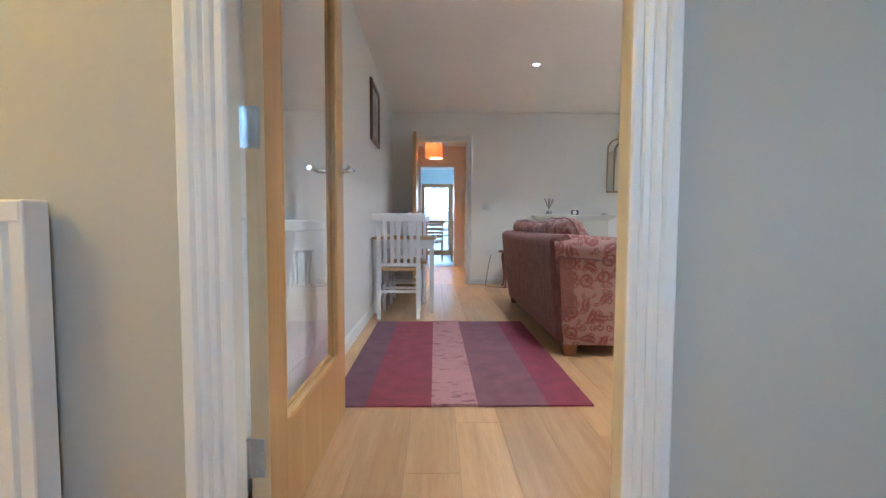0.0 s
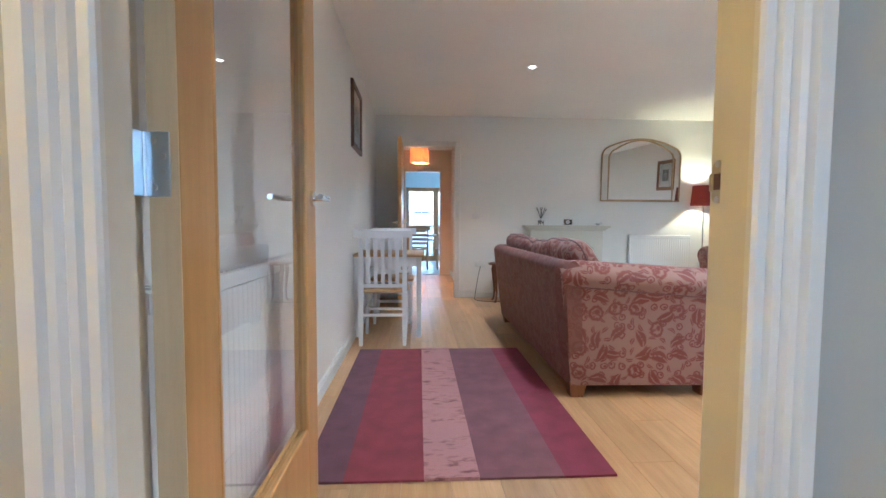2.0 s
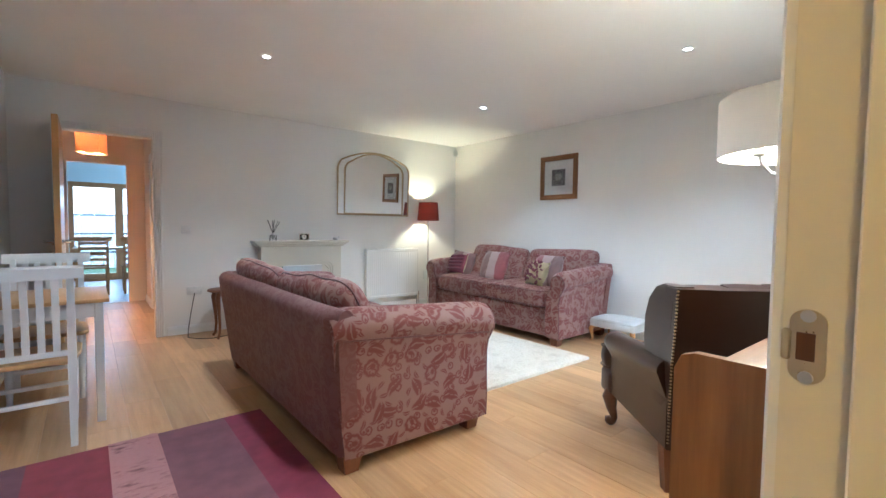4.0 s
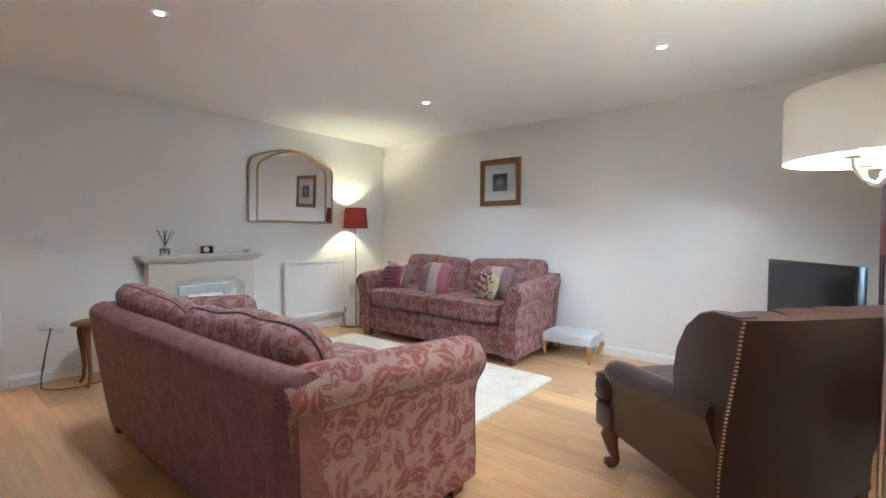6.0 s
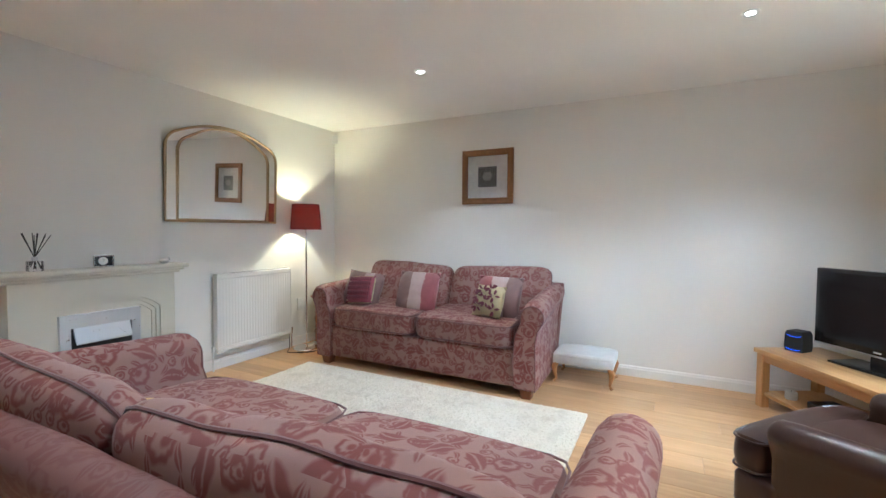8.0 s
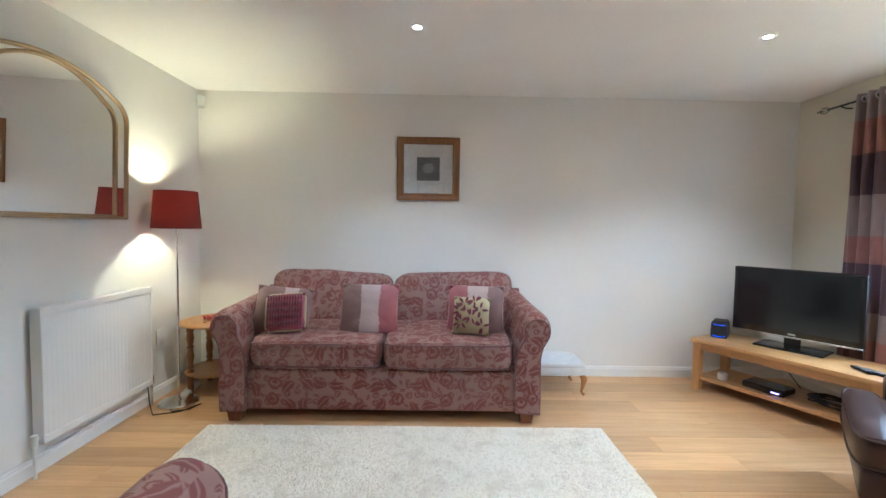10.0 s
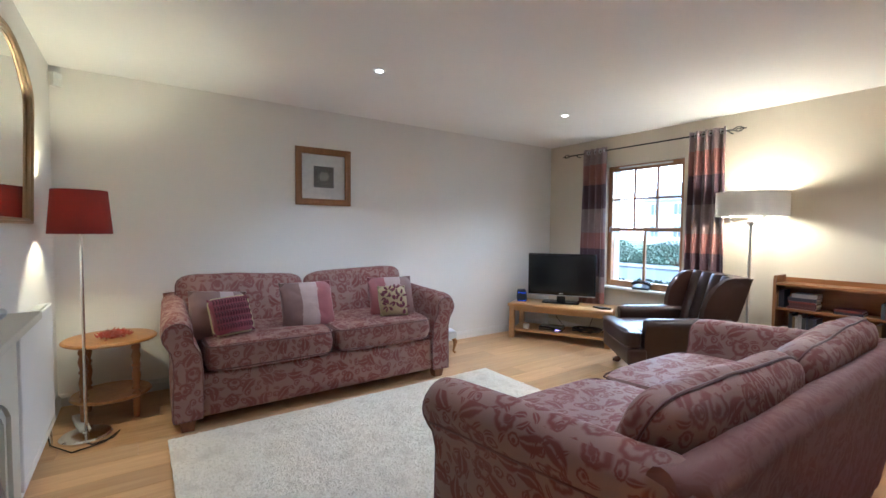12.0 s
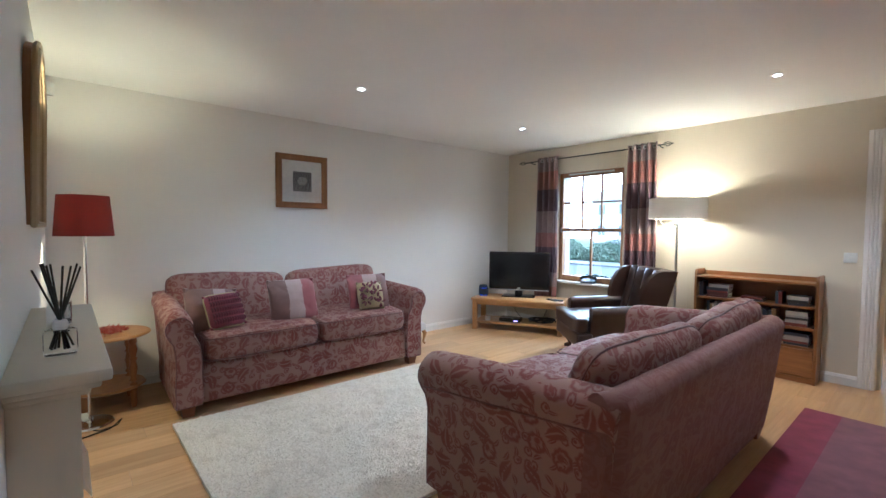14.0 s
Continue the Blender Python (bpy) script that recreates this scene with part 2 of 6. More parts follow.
M_FRAMEWOOD = wood("frame_wood", (0.30, 0.145, 0.05), (0.20, 0.09, 0.03), 2, 0.4)
M_DARKWOOD = wood("dark_wood", (0.12, 0.045, 0.02), (0.06, 0.022, 0.012), 2, 0.35)
M_MIDWOOD = wood("turned_wood", (0.50, 0.25, 0.08), (0.34, 0.15, 0.045), 2, 0.35)
M_TURNED = wood("turned_wood_dark", (0.36, 0.155, 0.05), (0.22, 0.085, 0.028), 2, 0.33)
M_FOOTWOOD = wood("sofa_foot_wood", (0.24, 0.095, 0.04), (0.14, 0.05, 0.022), 2, 0.4)
M_WINWOOD = wood("window_wood", (0.42, 0.22, 0.09), (0.30, 0.14, 0.055), 2, 0.4)
M_WHITEWOOD = paint("white_painted_wood", (0.78, 0.77, 0.75), 0.45, 0.03, 80, 0.06)
M_CHROME = metal("chrome", (0.80, 0.80, 0.80), 0.16)
M_STEEL = metal("brushed_steel", (0.62, 0.62, 0.62), 0.30)
M_HINGE = metal("zinc_hinge", (0.60, 0.64, 0.68), 0.32)
M_GOLD = metal("antique_gold", (0.40, 0.30, 0.18), 0.42)
M_IRON = metal("black_iron", (0.06, 0.06, 0.06), 0.45)
M_SOFA = damask("floral_damask", (0.262, 0.150, 0.127), (0.162, 0.035, 0.030), 1.0, 0.06, 8.6)
# same damask, darker and fainter: its dull glancing-angle look is put into the colour
M_SOFA_BACK = damask("floral_damask_glancing", (0.180, 0.078, 0.066), (0.145, 0.043, 0.037), 0.6, 0.1, 8.6)
M_PIPING = cloth("piping", (0.13, 0.05, 0.048), 0.1)
M_STRIPE_MAUVE = cloth("satin_mauve", (0.19, 0.105, 0.095), 0.2, 0.5, 500)
M_STRIPE_PALE = cloth("satin_pale", (0.40, 0.30, 0.285), 0.1, 0.45, 500)
M_STRIPE_ROSE = cloth("satin_rose", (0.27, 0.075, 0.085), 0.15, 0.5, 500)
M_PLUM = cloth("plum_wool", (0.13, 0.022, 0.04), 0.2)
M_PINKWOOL = cloth("pink_wool", (0.27, 0.06, 0.085), 0.2)
M_CREAMCLOTH = cloth("cream_cloth", (0.43, 0.37, 0.21), 0.15)
M_YELLOW = cloth("mustard_cloth", (0.55, 0.36, 0.04), 0.15)
M_LEATHER = paint("brown_leather", (0.042, 0.018, 0.012), 0.32, 0.12, 140, 0.25)
M_STOOLCLOTH = cloth("stool_check", (0.55, 0.55, 0.54), 0.08, 0.9, 250)
M_RUG_CREAM, nt, bs = mat("cream_shag")
v = coords(nt)
f = maths(nt, 'MULTIPLY', ramp(nt, noise_tex(nt, v, 48, 4, 0.75), 0.36, 0.50), ramp(nt, noise_tex(nt, v, 9, 3), 0.22, 0.50))
f2 = ramp(nt, noise_tex(nt, v, 2.2, 4), 0.35, 0.7)
nt.links.new(mixc(nt, maths(nt, 'ADD', maths(nt, 'MULTIPLY', f, 0.75), maths(nt, 'MULTIPLY', f2, 0.25), True), (0.68, 0.60, 0.48), (0.92, 0.85, 0.73)), bs.inputs["Base Color"])
bs.inputs["Roughness"].default_value = 0.95
bump(nt, bs, noise_tex(nt, v, 90, 4, 0.75), 1.0, 0.012)
M_RUG = {n: cloth("rug_" + n, c, 0.16, 0.95, 420, 0.05) for n, c in (
    ("slate", (0.15, 0.062, 0.082)), ("crimson", (0.235, 0.038, 0.055)), ("rose", (0.46, 0.23, 0.225)),
    ("mauve", (0.195, 0.08, 0.098)), ("magenta", (0.21, 0.032, 0.062)))}
M_RUG["rose"], nt, bs = mat("rug_rose_pile")
v = coords(nt, "Object", (1.0, 2.6, 1.0))
f = maths(nt, 'MULTIPLY', ramp(nt, noise_tex(nt, v, 11, 4, 0.65), 0.52, 0.66), ramp(nt, noise_tex(nt, v, 2.3, 2), 0.40, 0.58))
nt.links.new(mixc(nt, f, mixc(nt, noise_tex(nt, v, 60, 3), (0.42, 0.20, 0.20), (0.50, 0.26, 0.25)), (0.20, 0.08, 0.09)), bs.inputs["Base Color"])
bs.inputs["Roughness"].default_value = 0.95
bump(nt, bs, noise_tex(nt, v, 160, 2), 0.5, 0.004)
M_CURT = {n: cloth("curtain_" + n, c, 0.08, 0.5, 500) for n, c in (
    ("taupe", (0.225, 0.165, 0.165)), ("rust", (0.25, 0.105, 0.09)), ("plum", (0.07, 0.035, 0.05)))}
M_BLACK = plain("black_plastic", (0.012, 0.012, 0.013), 0.25)
M_BLACKMATT = plain("black_matt", (0.02, 0.02, 0.02), 0.6)
M_SCREEN = plain("dark_screen", (0.012, 0.013, 0.015), 0.12)
M_WHITEPL = plain("white_plastic", (0.75, 0.75, 0.72), 0.4)
M_STONE = paint("cream_surround", (0.64, 0.60, 0.50), 0.6, 0.03)
M_PAPER = plain("mount_paper", (0.78, 0.76, 0.72), 0.7)
M_PRINT = paint("grey_print", (0.20, 0.19, 0.18), 0.6, 0.25, 40)
M_FLOWER = plain("print_flower", (0.36, 0.34, 0.30), 0.6)
M_SHADE_RED = shade_cloth("red_shade", (0.155, 0.046, 0.040), 0.50)
M_SHADE_CREAM = shade_cloth("cream_shade", (0.70, 0.67, 0.61), 0.13)
M_SHADE_ORANGE = shade_cloth("pendant_shade", (0.70, 0.37, 0.17), 0.30)
M_BULB = glow("bulb", (1.0, 0.86, 0.62), 12.0)
M_DOWN = glow("downlight", (1.0, 0.93, 0.82), 14.0)
M_BLUELED = glow("blue_led", (0.03, 0.12, 1.0), 0.6)
M_GLASS = glass("clear_glass")
M_MIRROR = metal("mirror_silver", (0.86, 0.86, 0.85), 0.0)
M_MIRROR.node_tree.nodes["Principled BSDF"].inputs["Roughness"].default_value = 0.01
for l in list(M_MIRROR.node_tree.links):
    if l.to_socket.name == "Roughness":
        M_MIRROR.node_tree.links.remove(l)
M_RED = cloth("red_petals", (0.40, 0.06, 0.035), 0.3)
M_GRASS = paint("grass", (0.060, 0.100, 0.030), 0.9, 0.2, 30)
M_HEDGE = paint("hedge_leaf", (0.050, 0.085, 0.045), 0.7, 0.25, 30)
M_ROAD = paint("pale_road", (0.055, 0.056, 0.06), 0.8, 0.08, 60)
M_RENDERW = paint("white_render", (0.70, 0.69, 0.66), 0.8, 0.04)
M_SLATE = paint("slate_roof", (0.24, 0.24, 0.26), 0.7, 0.1)

# ---------- mesh helpers ----------


def box(bm, x0, x1, y0, y1, z0, z1, bev=0.0, seg=1):
    r = bmesh.ops.create_cube(bm, size=1.0)
    vs = r["verts"]
    bmesh.ops.transform(bm, verts=vs, matrix=Matrix.Translation(((x0 + x1) / 2, (y0 + y1) / 2, (z0 + z1) / 2)) @ Matrix.Diagonal((x1 - x0, y1 - y0, z1 - z0, 1)))
    if bev > 0:
        es = list({e for v in vs for e in v.link_edges})
        bmesh.ops.bevel(bm, geom=es, offset=bev, segments=seg, affect='EDGES', profile=0.5)
    return vs


def lathe(bm, prof, seg=20, centre=(0, 0), cap=True):
    rings = []
    for r, z in prof:
        rings.append([bm.verts.new((centre[0] + r * math.cos(2 * math.pi * i / seg), centre[1] + r * math.sin(2 * math.pi * i / seg), z)) for i in range(seg)])
    for a, b in zip(rings, rings[1:]):
        for i in range(seg):
            bm.faces.new((a[i], a[(i + 1) % seg], b[(i + 1) % seg], b[i]))
    if cap:
        bm.faces.new(list(reversed(rings[0])))
        bm.faces.new(rings[-1])


def tube(bm, pts, r, seg=8, closed=False):
    pts = [Vector(p) for p in pts]
    n = len(pts)
    rings = []
    side = None
    for i, p in enumerate(pts):
        a = pts[(i - 1) % n] if (closed or i > 0) else p
        b = pts[(i + 1) % n] if (closed or i < n - 1) else p
        t = (b - a).normalized()
        if side is None:
            side = t.orthogonal().normalized()
        side = (side - t * side.dot(t))
        side = side.normalized() if side.length > 1e-6 else t.orthogonal().normalized()
        up = t.cross(side)
        rad = r[i] if isinstance(r, (list, tuple)) else r
        rings.append([bm.verts.new(p + (side * math.cos(2 * math.pi * k / seg) + up * math.sin(2 * math.pi * k / seg)) * rad) for k in range(seg)])
    for i in range(n if closed else n - 1):
        a, b = rings[i], rings[(i + 1) % n]
        for k in range(seg):
            bm.faces.new((a[k], a[(k + 1) % seg], b[(k + 1) % seg], b[k]))
    if not closed:
        bm.faces.new(list(reversed(rings[0])))
        bm.faces.new(rings[-1])


def prism(bm, poly, lo, hi, axis='y'):
    """A polygon of (u, v) drawn out along an axis. axis y: u = x, v = z; axis x: u = y, v = z; axis z: u = x, v = y."""
    def at(u, v, w):
        return {'y': (u, w, v), 'x': (w, u, v), 'z': (u, v, w)}[axis]
    a = [bm.verts.new(at(u, v, lo)) for u, v in poly]
    b = [bm.verts.new(at(u, v, hi)) for u, v in poly]
    n = len(poly)
    for i in range(n):
        bm.faces.new((a[i], a[(i + 1) % n], b[(i + 1) % n], b[i]))
    bm.faces.new(list(reversed(a)))
    bm.faces.new(b)


def loft(bm, sections, cap=True):
    """Rings of equal count joined one to the next."""
    rings = [[bm.verts.new(p) for p in s] for s in sections]
    n = len(rings[0])
    for a, b in zip(rings, rings[1:]):
        for i in range(n):
            bm.faces.new((a[i], a[(i + 1) % n], b[(i + 1) % n], b[i]))
    if cap:
        bm.faces.new(list(reversed(rings[0])))
        bm.faces.new(rings[-1])


def cushion(bm, w, d, h, m=None, crown=0.30, n=14, corner=5.0, dent=0.0, pw=4.0):
    """A stuffed cushion w by d, h thick at the middle, with soft corners and a crowned face."""
    start = len(bm.verts)
    bmesh.ops.create_cube(bm, size=2.0)
    bm.verts.ensure_lookup_table()
    vs = bm.verts[start:]
    es = list({e for v in vs for e in v.link_edges})
    bmesh.ops.subdivide_edges(bm, edges=es, cuts=n - 1, use_grid_fill=True)
    bm.verts.ensure_lookup_table()
    for v in bm.verts[start:]:
        x, y, z = v.co
        k = (abs(x) ** corner + abs(y) ** corner + 1e-9) ** (1 / corner)
        m8 = max(abs(x), abs(y), 1e-9)
        s = m8 / k
        ex = 1 - crown * (0.5 * abs(x) ** pw + 0.5 * abs(y) ** pw + 0.5 * (x * y) ** 2)
        edge = 1 - 0.045 * (z * z) * (m8 ** 3)
        wob = 1 + dent * noise.noise((x * 1.3 + w, y * 1.3 + d, z))
        v.co = (x * s * w / 2 * edge, y * s * d / 2 * edge, z * h / 2 * ex * wob)
    if m is not None:
        bmesh.ops.transform(bm, verts=bm.verts[start:], matrix=m)


def edge_loop(w, d, corner=5.0, n=64, z=0.0):
    out = []
    for i in range(n):
        t = 2 * math.pi * i / n
        c, s = math.cos(t), math.sin(t)
        k = (abs(c) ** corner + abs(s) ** corner) ** (1 / corner)
        out.append((c / k * w / 2, s / k * d / 2, z))
    return out


def finish(bm, smooth=True):
    bmesh.ops.recalc_face_normals(bm, faces=bm.faces)
    uvl = bm.loops.layers.uv.new("UVMap")
    for f in bm.faces:
        n = f.normal
        ax = max(range(3), key=lambda i: abs(n[i]))
        for l in f.loops:
            c = l.vert.co
            l[uvl].uv = (c.y, c.z) if ax == 0 else (c.x, c.z) if ax == 1 else (c.x, c.y)
        f.smooth = smooth


def mesh_of(name, bm, material, smooth=True):
    finish(bm, smooth)
    me = bpy.data.meshes.new(name)
    bm.to_mesh(me)
    bm.free()
    for mm in (material if isinstance(material, (list, tuple)) else [material]):
        me.materials.append(mm)
    if smooth:
        me.set_sharp_from_angle(angle=radians(38))
    return me


def part(name, bm, material, parent=None, label="", smooth=True):
    ob = new(name, mesh_of(name, bm, material, smooth))
    if parent is not None:
        ob.parent = parent
    return tagged(ob, label) if label else ob


def thing(name, m, label, category, group="", kind=""):
    ob = new(name)
    ob.empty_display_size = 0.1
    ob.matrix_world = m
    return tagged(ob, label, category, group, kind)


def solid(name, bm, material, label, category, m=None, group="", kind="", smooth=True):
    ob = part(name, bm, material, None, "", smooth)
    if m is not None:
        ob.matrix_world = m
    return tagged(ob, label, category, group, kind)


def B():
    return bmesh.new()


def slab(name, boxes, material, label="", bev=0.0):
    bm = B()
    for b in boxes:
        box(bm, *b, bev)
    return tagged(part(name, bm, material, None, "", False), label, "", "", "structure")


# ---------- structure ----------
XW, XE, YS, YN, ZC = -0.31, 4.795, 1.60, 6.83, 2.45
YH = 1.50            # hall face of the south wall
YK = 9.55             # end of the corridor
DX0, DX1, DZ = -0.175, 0.745, 2.07   # entry opening
NX0, NX1 = 0.05, 0.745               # far opening
WX0, WX1, WZ0, WZ1 = 2.975, 3.915, 0.62, 2.10
slab("floor_base", [(HX0 - 0.1, HX1 + 0.1, HY0 - 0.1, 1.28, -0.12, -0.012), (HX0 - 0.1, XE + 0.1, 1.28, YK, -0.12, -0.012)], M_SUB, "sub-floor under the laminate")
slab("floor_kitchen", [(-2.2, 3.2, YK, 12.9, -0.12, -0.002)], M_KFLOOR, "dark grey kitchen floor")
slab("ceiling", [(HX0 - 0.1, HX1 + 0.1, HY0 - 0.1, 1.28, ZC, ZC + 0.15), (HX0 - 0.1, XE + 0.1, 1.28, YK + 0.1, ZC, ZC + 0.15)], M_CEIL, "matt white ceiling")
slab("ceiling_kitchen", [(-2.2, 3.2, YK + 0.1, 12.9, 2.40, ZC + 0.15)], M_CEIL, "white kitchen ceiling")
slab("wall_west", [(XW - 0.12, XW, YS, YN, 0, ZC)], M_WALL, "pale cream painted wall")
slab("wall_east", [(XE, XE + 0.25, 1.28, YN + 0.12, 0, ZC)], M_WALL, "pale cream painted wall")
slab("wall_north", [(XW - 0.12, NX0 - 0.03, YN, YN + 0.12, 0, ZC), (NX1 + 0.03, XE, YN, YN + 0.12, 0, ZC), (NX0 - 0.03, NX1 + 0.03, YN, YN + 0.12, DZ, ZC)], M_WALL, "pale cream painted wall")
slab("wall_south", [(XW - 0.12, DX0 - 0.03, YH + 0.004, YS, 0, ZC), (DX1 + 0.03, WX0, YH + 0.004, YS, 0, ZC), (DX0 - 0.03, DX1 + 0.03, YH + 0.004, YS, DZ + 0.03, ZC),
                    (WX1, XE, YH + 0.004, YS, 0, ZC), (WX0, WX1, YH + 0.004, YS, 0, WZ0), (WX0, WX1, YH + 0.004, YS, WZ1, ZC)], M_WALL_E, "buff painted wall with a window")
slab("wall_outer", [(HX1, WX0, 1.28, YH, -0.3, ZC), (WX1, XE, 1.28, YH, -0.3, ZC), (WX0, WX1, 1.28, YH, -0.3, WZ0 - 0.03), (WX0, WX1, 1.28, YH, WZ1, ZC)], M_RENDERW, "outer leaf of the window wall")
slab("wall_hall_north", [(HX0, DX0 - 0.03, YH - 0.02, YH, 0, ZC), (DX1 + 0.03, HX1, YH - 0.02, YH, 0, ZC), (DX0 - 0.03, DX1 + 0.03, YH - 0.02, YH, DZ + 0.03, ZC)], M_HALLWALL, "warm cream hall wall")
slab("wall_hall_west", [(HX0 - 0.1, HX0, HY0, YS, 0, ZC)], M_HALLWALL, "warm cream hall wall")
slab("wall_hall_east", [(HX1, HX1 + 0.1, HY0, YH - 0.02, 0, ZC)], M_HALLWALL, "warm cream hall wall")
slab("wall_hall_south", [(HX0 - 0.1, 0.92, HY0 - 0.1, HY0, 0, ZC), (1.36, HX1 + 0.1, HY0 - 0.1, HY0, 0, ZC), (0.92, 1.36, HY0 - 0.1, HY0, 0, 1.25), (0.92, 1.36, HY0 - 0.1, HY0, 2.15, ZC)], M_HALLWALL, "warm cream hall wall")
slab("wall_corridor_west", [(XW - 0.12, XW, YN + 0.12, YK, 0, ZC)], M_CORR, "peach painted corridor wall")
slab("wall_corridor_east", [(0.90, 1.0, YN + 0.12, 7.85, 0, ZC), (0.90, 1.0, 8.65, YK, 0, ZC), (0.90, 1.0, 7.85, 8.65, DZ, ZC)], M_CORR, "peach painted corridor wall")
slab("wall_corridor_end", [(XW - 0.12, 0.0, YK, YK + 0.1, 0, ZC), (0.68, 1.0, YK, YK + 0.1, 0, ZC), (0.0, 0.68, YK, YK + 0.1, 2.04, ZC)], M_CORR, "peach painted end wall with an opening")
# the gap in the east side is unseen, made for the added fill lamp
slab("wall_kitchen_side", [(-2.3, -2.2, YK, 12.9, 0, ZC), (3.2, 3.3, YK, 10.6, 0, ZC), (3.2, 3.3, 11.9, 12.9, 0, ZC), (3.2, 3.3, 10.6, 11.9, 0, 1.0), (3.2, 3.3, 10.6, 11.9, 2.05, ZC)], M_FARWALL, "pale blue kitchen wall")
slab("wall_kitchen_south", [(-2.2, XW - 0.12, YK + 0.1, YK + 0.2, 0, ZC), (1.0, 3.2, YK + 0.1, YK + 0.2, 0, ZC)], M_FARWALL, "pale blue kitchen wall")
slab("wall_kitchen_north", [(-2.2, -0.08, 12.9, 13.05, 0, ZC), (1.7, 3.2, 12.9, 13.05, 0, ZC), (-0.08, 1.7, 12.9, 13.05, 2.0, ZC)], M_FARWALL, "pale blue wall with a garden door")


def skirting(name, runs):
    """Runs of moulded skirting: (x0, y0, x1, y1, nx, ny)."""
    top = tagged(new(name), "white moulded skirting board", "", "", "structure")
    for x0, y0, x1, y1, nx, ny in runs:
        bm = B()
        prof = [(0, 0), (0.018, 0), (0.018, 0.066), (0.012, 0.075), (0.012, 0.080), (0.007, 0.089), (0.0, 0.091)]
        a = [bm.verts.new((x0 + nx * d, y0 + ny * d, z)) for d, z in prof]
        b = [bm.verts.new((x1 + nx * d, y1 + ny * d, z)) for d, z in prof]
        n = len(prof)
        for i in range(n):
            bm.faces.new((a[i], a[(i + 1) % n], b[(i + 1) % n], b[i]))
        bm.faces.new(a)
        bm.faces.new(list(reversed(b)))
        part("skirting_run", bm, M_TRIM, top, "", False)
    return top


skirting("baseboard", [(XW, YS, XW, YN, 1, 0), (XE, YS, XE, YN, -1, 0), (NX1 + 0.10, YN, 1.74, YN, 0, -1), (2.78, YN, XE, YN, 0, -1),
                       (DX1 + 0.10, YS, XE, YS, 0, 1), (XW, YN, NX0 - 0.10, YN, 0, -1), (0.90, YN + 0.12, 0.90, 7.77, -1, 0), (0.90, 8.73, 0.90, YK, -1, 0)])


def door_case(name, x0, x1, ya, yb, top, width, lap=0.0, material=None):
    """Lining in the wall from ya to yb and moulded architraves on both faces."""
    material = material or M_TRIM
    t = tagged(new(name), "white painted door case with moulded architrave", "door frame", "", "structure")
    bm = B()
    box(bm, x0 - 0.03, x0, ya, yb, 0, top + 0.03)
    part("jamb", bm, M_CREAMTRIM, t, "", False)
    bm = B()
    box(bm, x1, x1 + 0.03, ya, yb, 0, top + 0.03)
    part("jamb", bm, M_CREAMTRIM, t, "", False)
    bm = B()
    box(bm, x0, x1, ya, yb, top, top + 0.03)
    part("head", bm, M_CREAMTRIM, t, "", False)
    prof = [(0.0, 0.0), (0.0, 0.010), (0.006, 0.014), (0.020, 0.014), (0.024, 0.009), (0.030, 0.016), (0.040, 0.018), (0.046, 0.012), (0.054, 0.019),
            (0.064, 0.021), (0.070, 0.014), (0.078, 0.022), (0.100, 0.022), (0.106, 0.016), (0.106, 0.0)]
    s = width / 0.106
    for y, sgn in ((ya, -1), (yb, 1)):
        e = lap if sgn < 0 else -0.006
        for xi, sx in ((x0 + e, -1), (x1 - e, 1)):
            bm = B()
            prism(bm, [(xi + sx * u * s, y + sgn * v) for u, v in prof], 0, top + 0.006 + width, 'z')
            part("architrave", bm, material, t, "", False)
        bm = B()
        prism(bm, [(y + sgn * v, top + 0.006 + u * s) for u, v in prof], x0 + e, x1 - e, 'x')
        part("architrave", bm, material, t, "", False)
    return t


case = door_case("door_frame_1", DX0, DX1, YH - 0.02, YS, DZ, 0.105, 0.030)
# stop bead and keep on the lock side
for bx in (((DX0, DX0 + 0.024), (DX1 - 0.024, DX1))):
    bm = B()
    box(bm, bx[0], bx[1], YH - 0.019, YH + 0.046, 0, DZ, 0.002)
    part("door_stop", bm, M_CREAMTRIM, case, "", False)
bm = B()
prism(bm, [(1.580 + 0.014 * math.cos(a), 1.066 + math.copysign(0.022, math.sin(a)) + 0.013 * math.sin(a)) for a in [2 * math.pi * (i + 0.5) / 24 for i in range(24)]], DX1 - 0.003, DX1 - 0.0005, 'x')
M_KEEP = metal("worn_brass", (0.56, 0.47, 0.31), 0.3)
keep = part("keep_plate", bm, M_KEEP, case, "worn brass keep plate on the jamb")
bm = B()
box(bm, DX1 - 0.0045, DX1 - 0.002, 1.574, 1.588, 1.053, 1.079)
part("latch_hole", bm, M_DARKWOOD, keep, "", False)
bm = B()
box(bm, DX1 - 0.005, DX1, 1.592, 1.600, 1.051, 1.081, 0.002)
part("lip", bm, M_KEEP, keep)
for z in (1.037, 1.095):
    bm = B()
    tube(bm, [(DX1 - 0.005, 1.580, z), (DX1 - 0.002, 1.580, z)], 0.006, 10)
    part("screw", bm, M_STEEL, keep)

door_case("door_frame_2", NX0, NX1, YN, YN + 0.12, 2.04, 0.075)


def lever(parent, y, z, xs, sgn_y):
    """Chrome lever on a round rose on both faces of a leaf."""
    for x, s in xs:
        bm = B()
        tube(bm, [(x, y, z), (x + s * 0.010, y, z)], 0.026, 20)
        tube(bm, [(x + s * 0.008, y, z), (x + s * 0.050, y, z), (x + s * 0.056, y + sgn_y * 0.012, z), (x + s * 0.056, y + sgn_y * 0.115, z)], 0.0095, 12)
        part("door_handle", bm, M_CHROME, parent, "chrome lever handle")


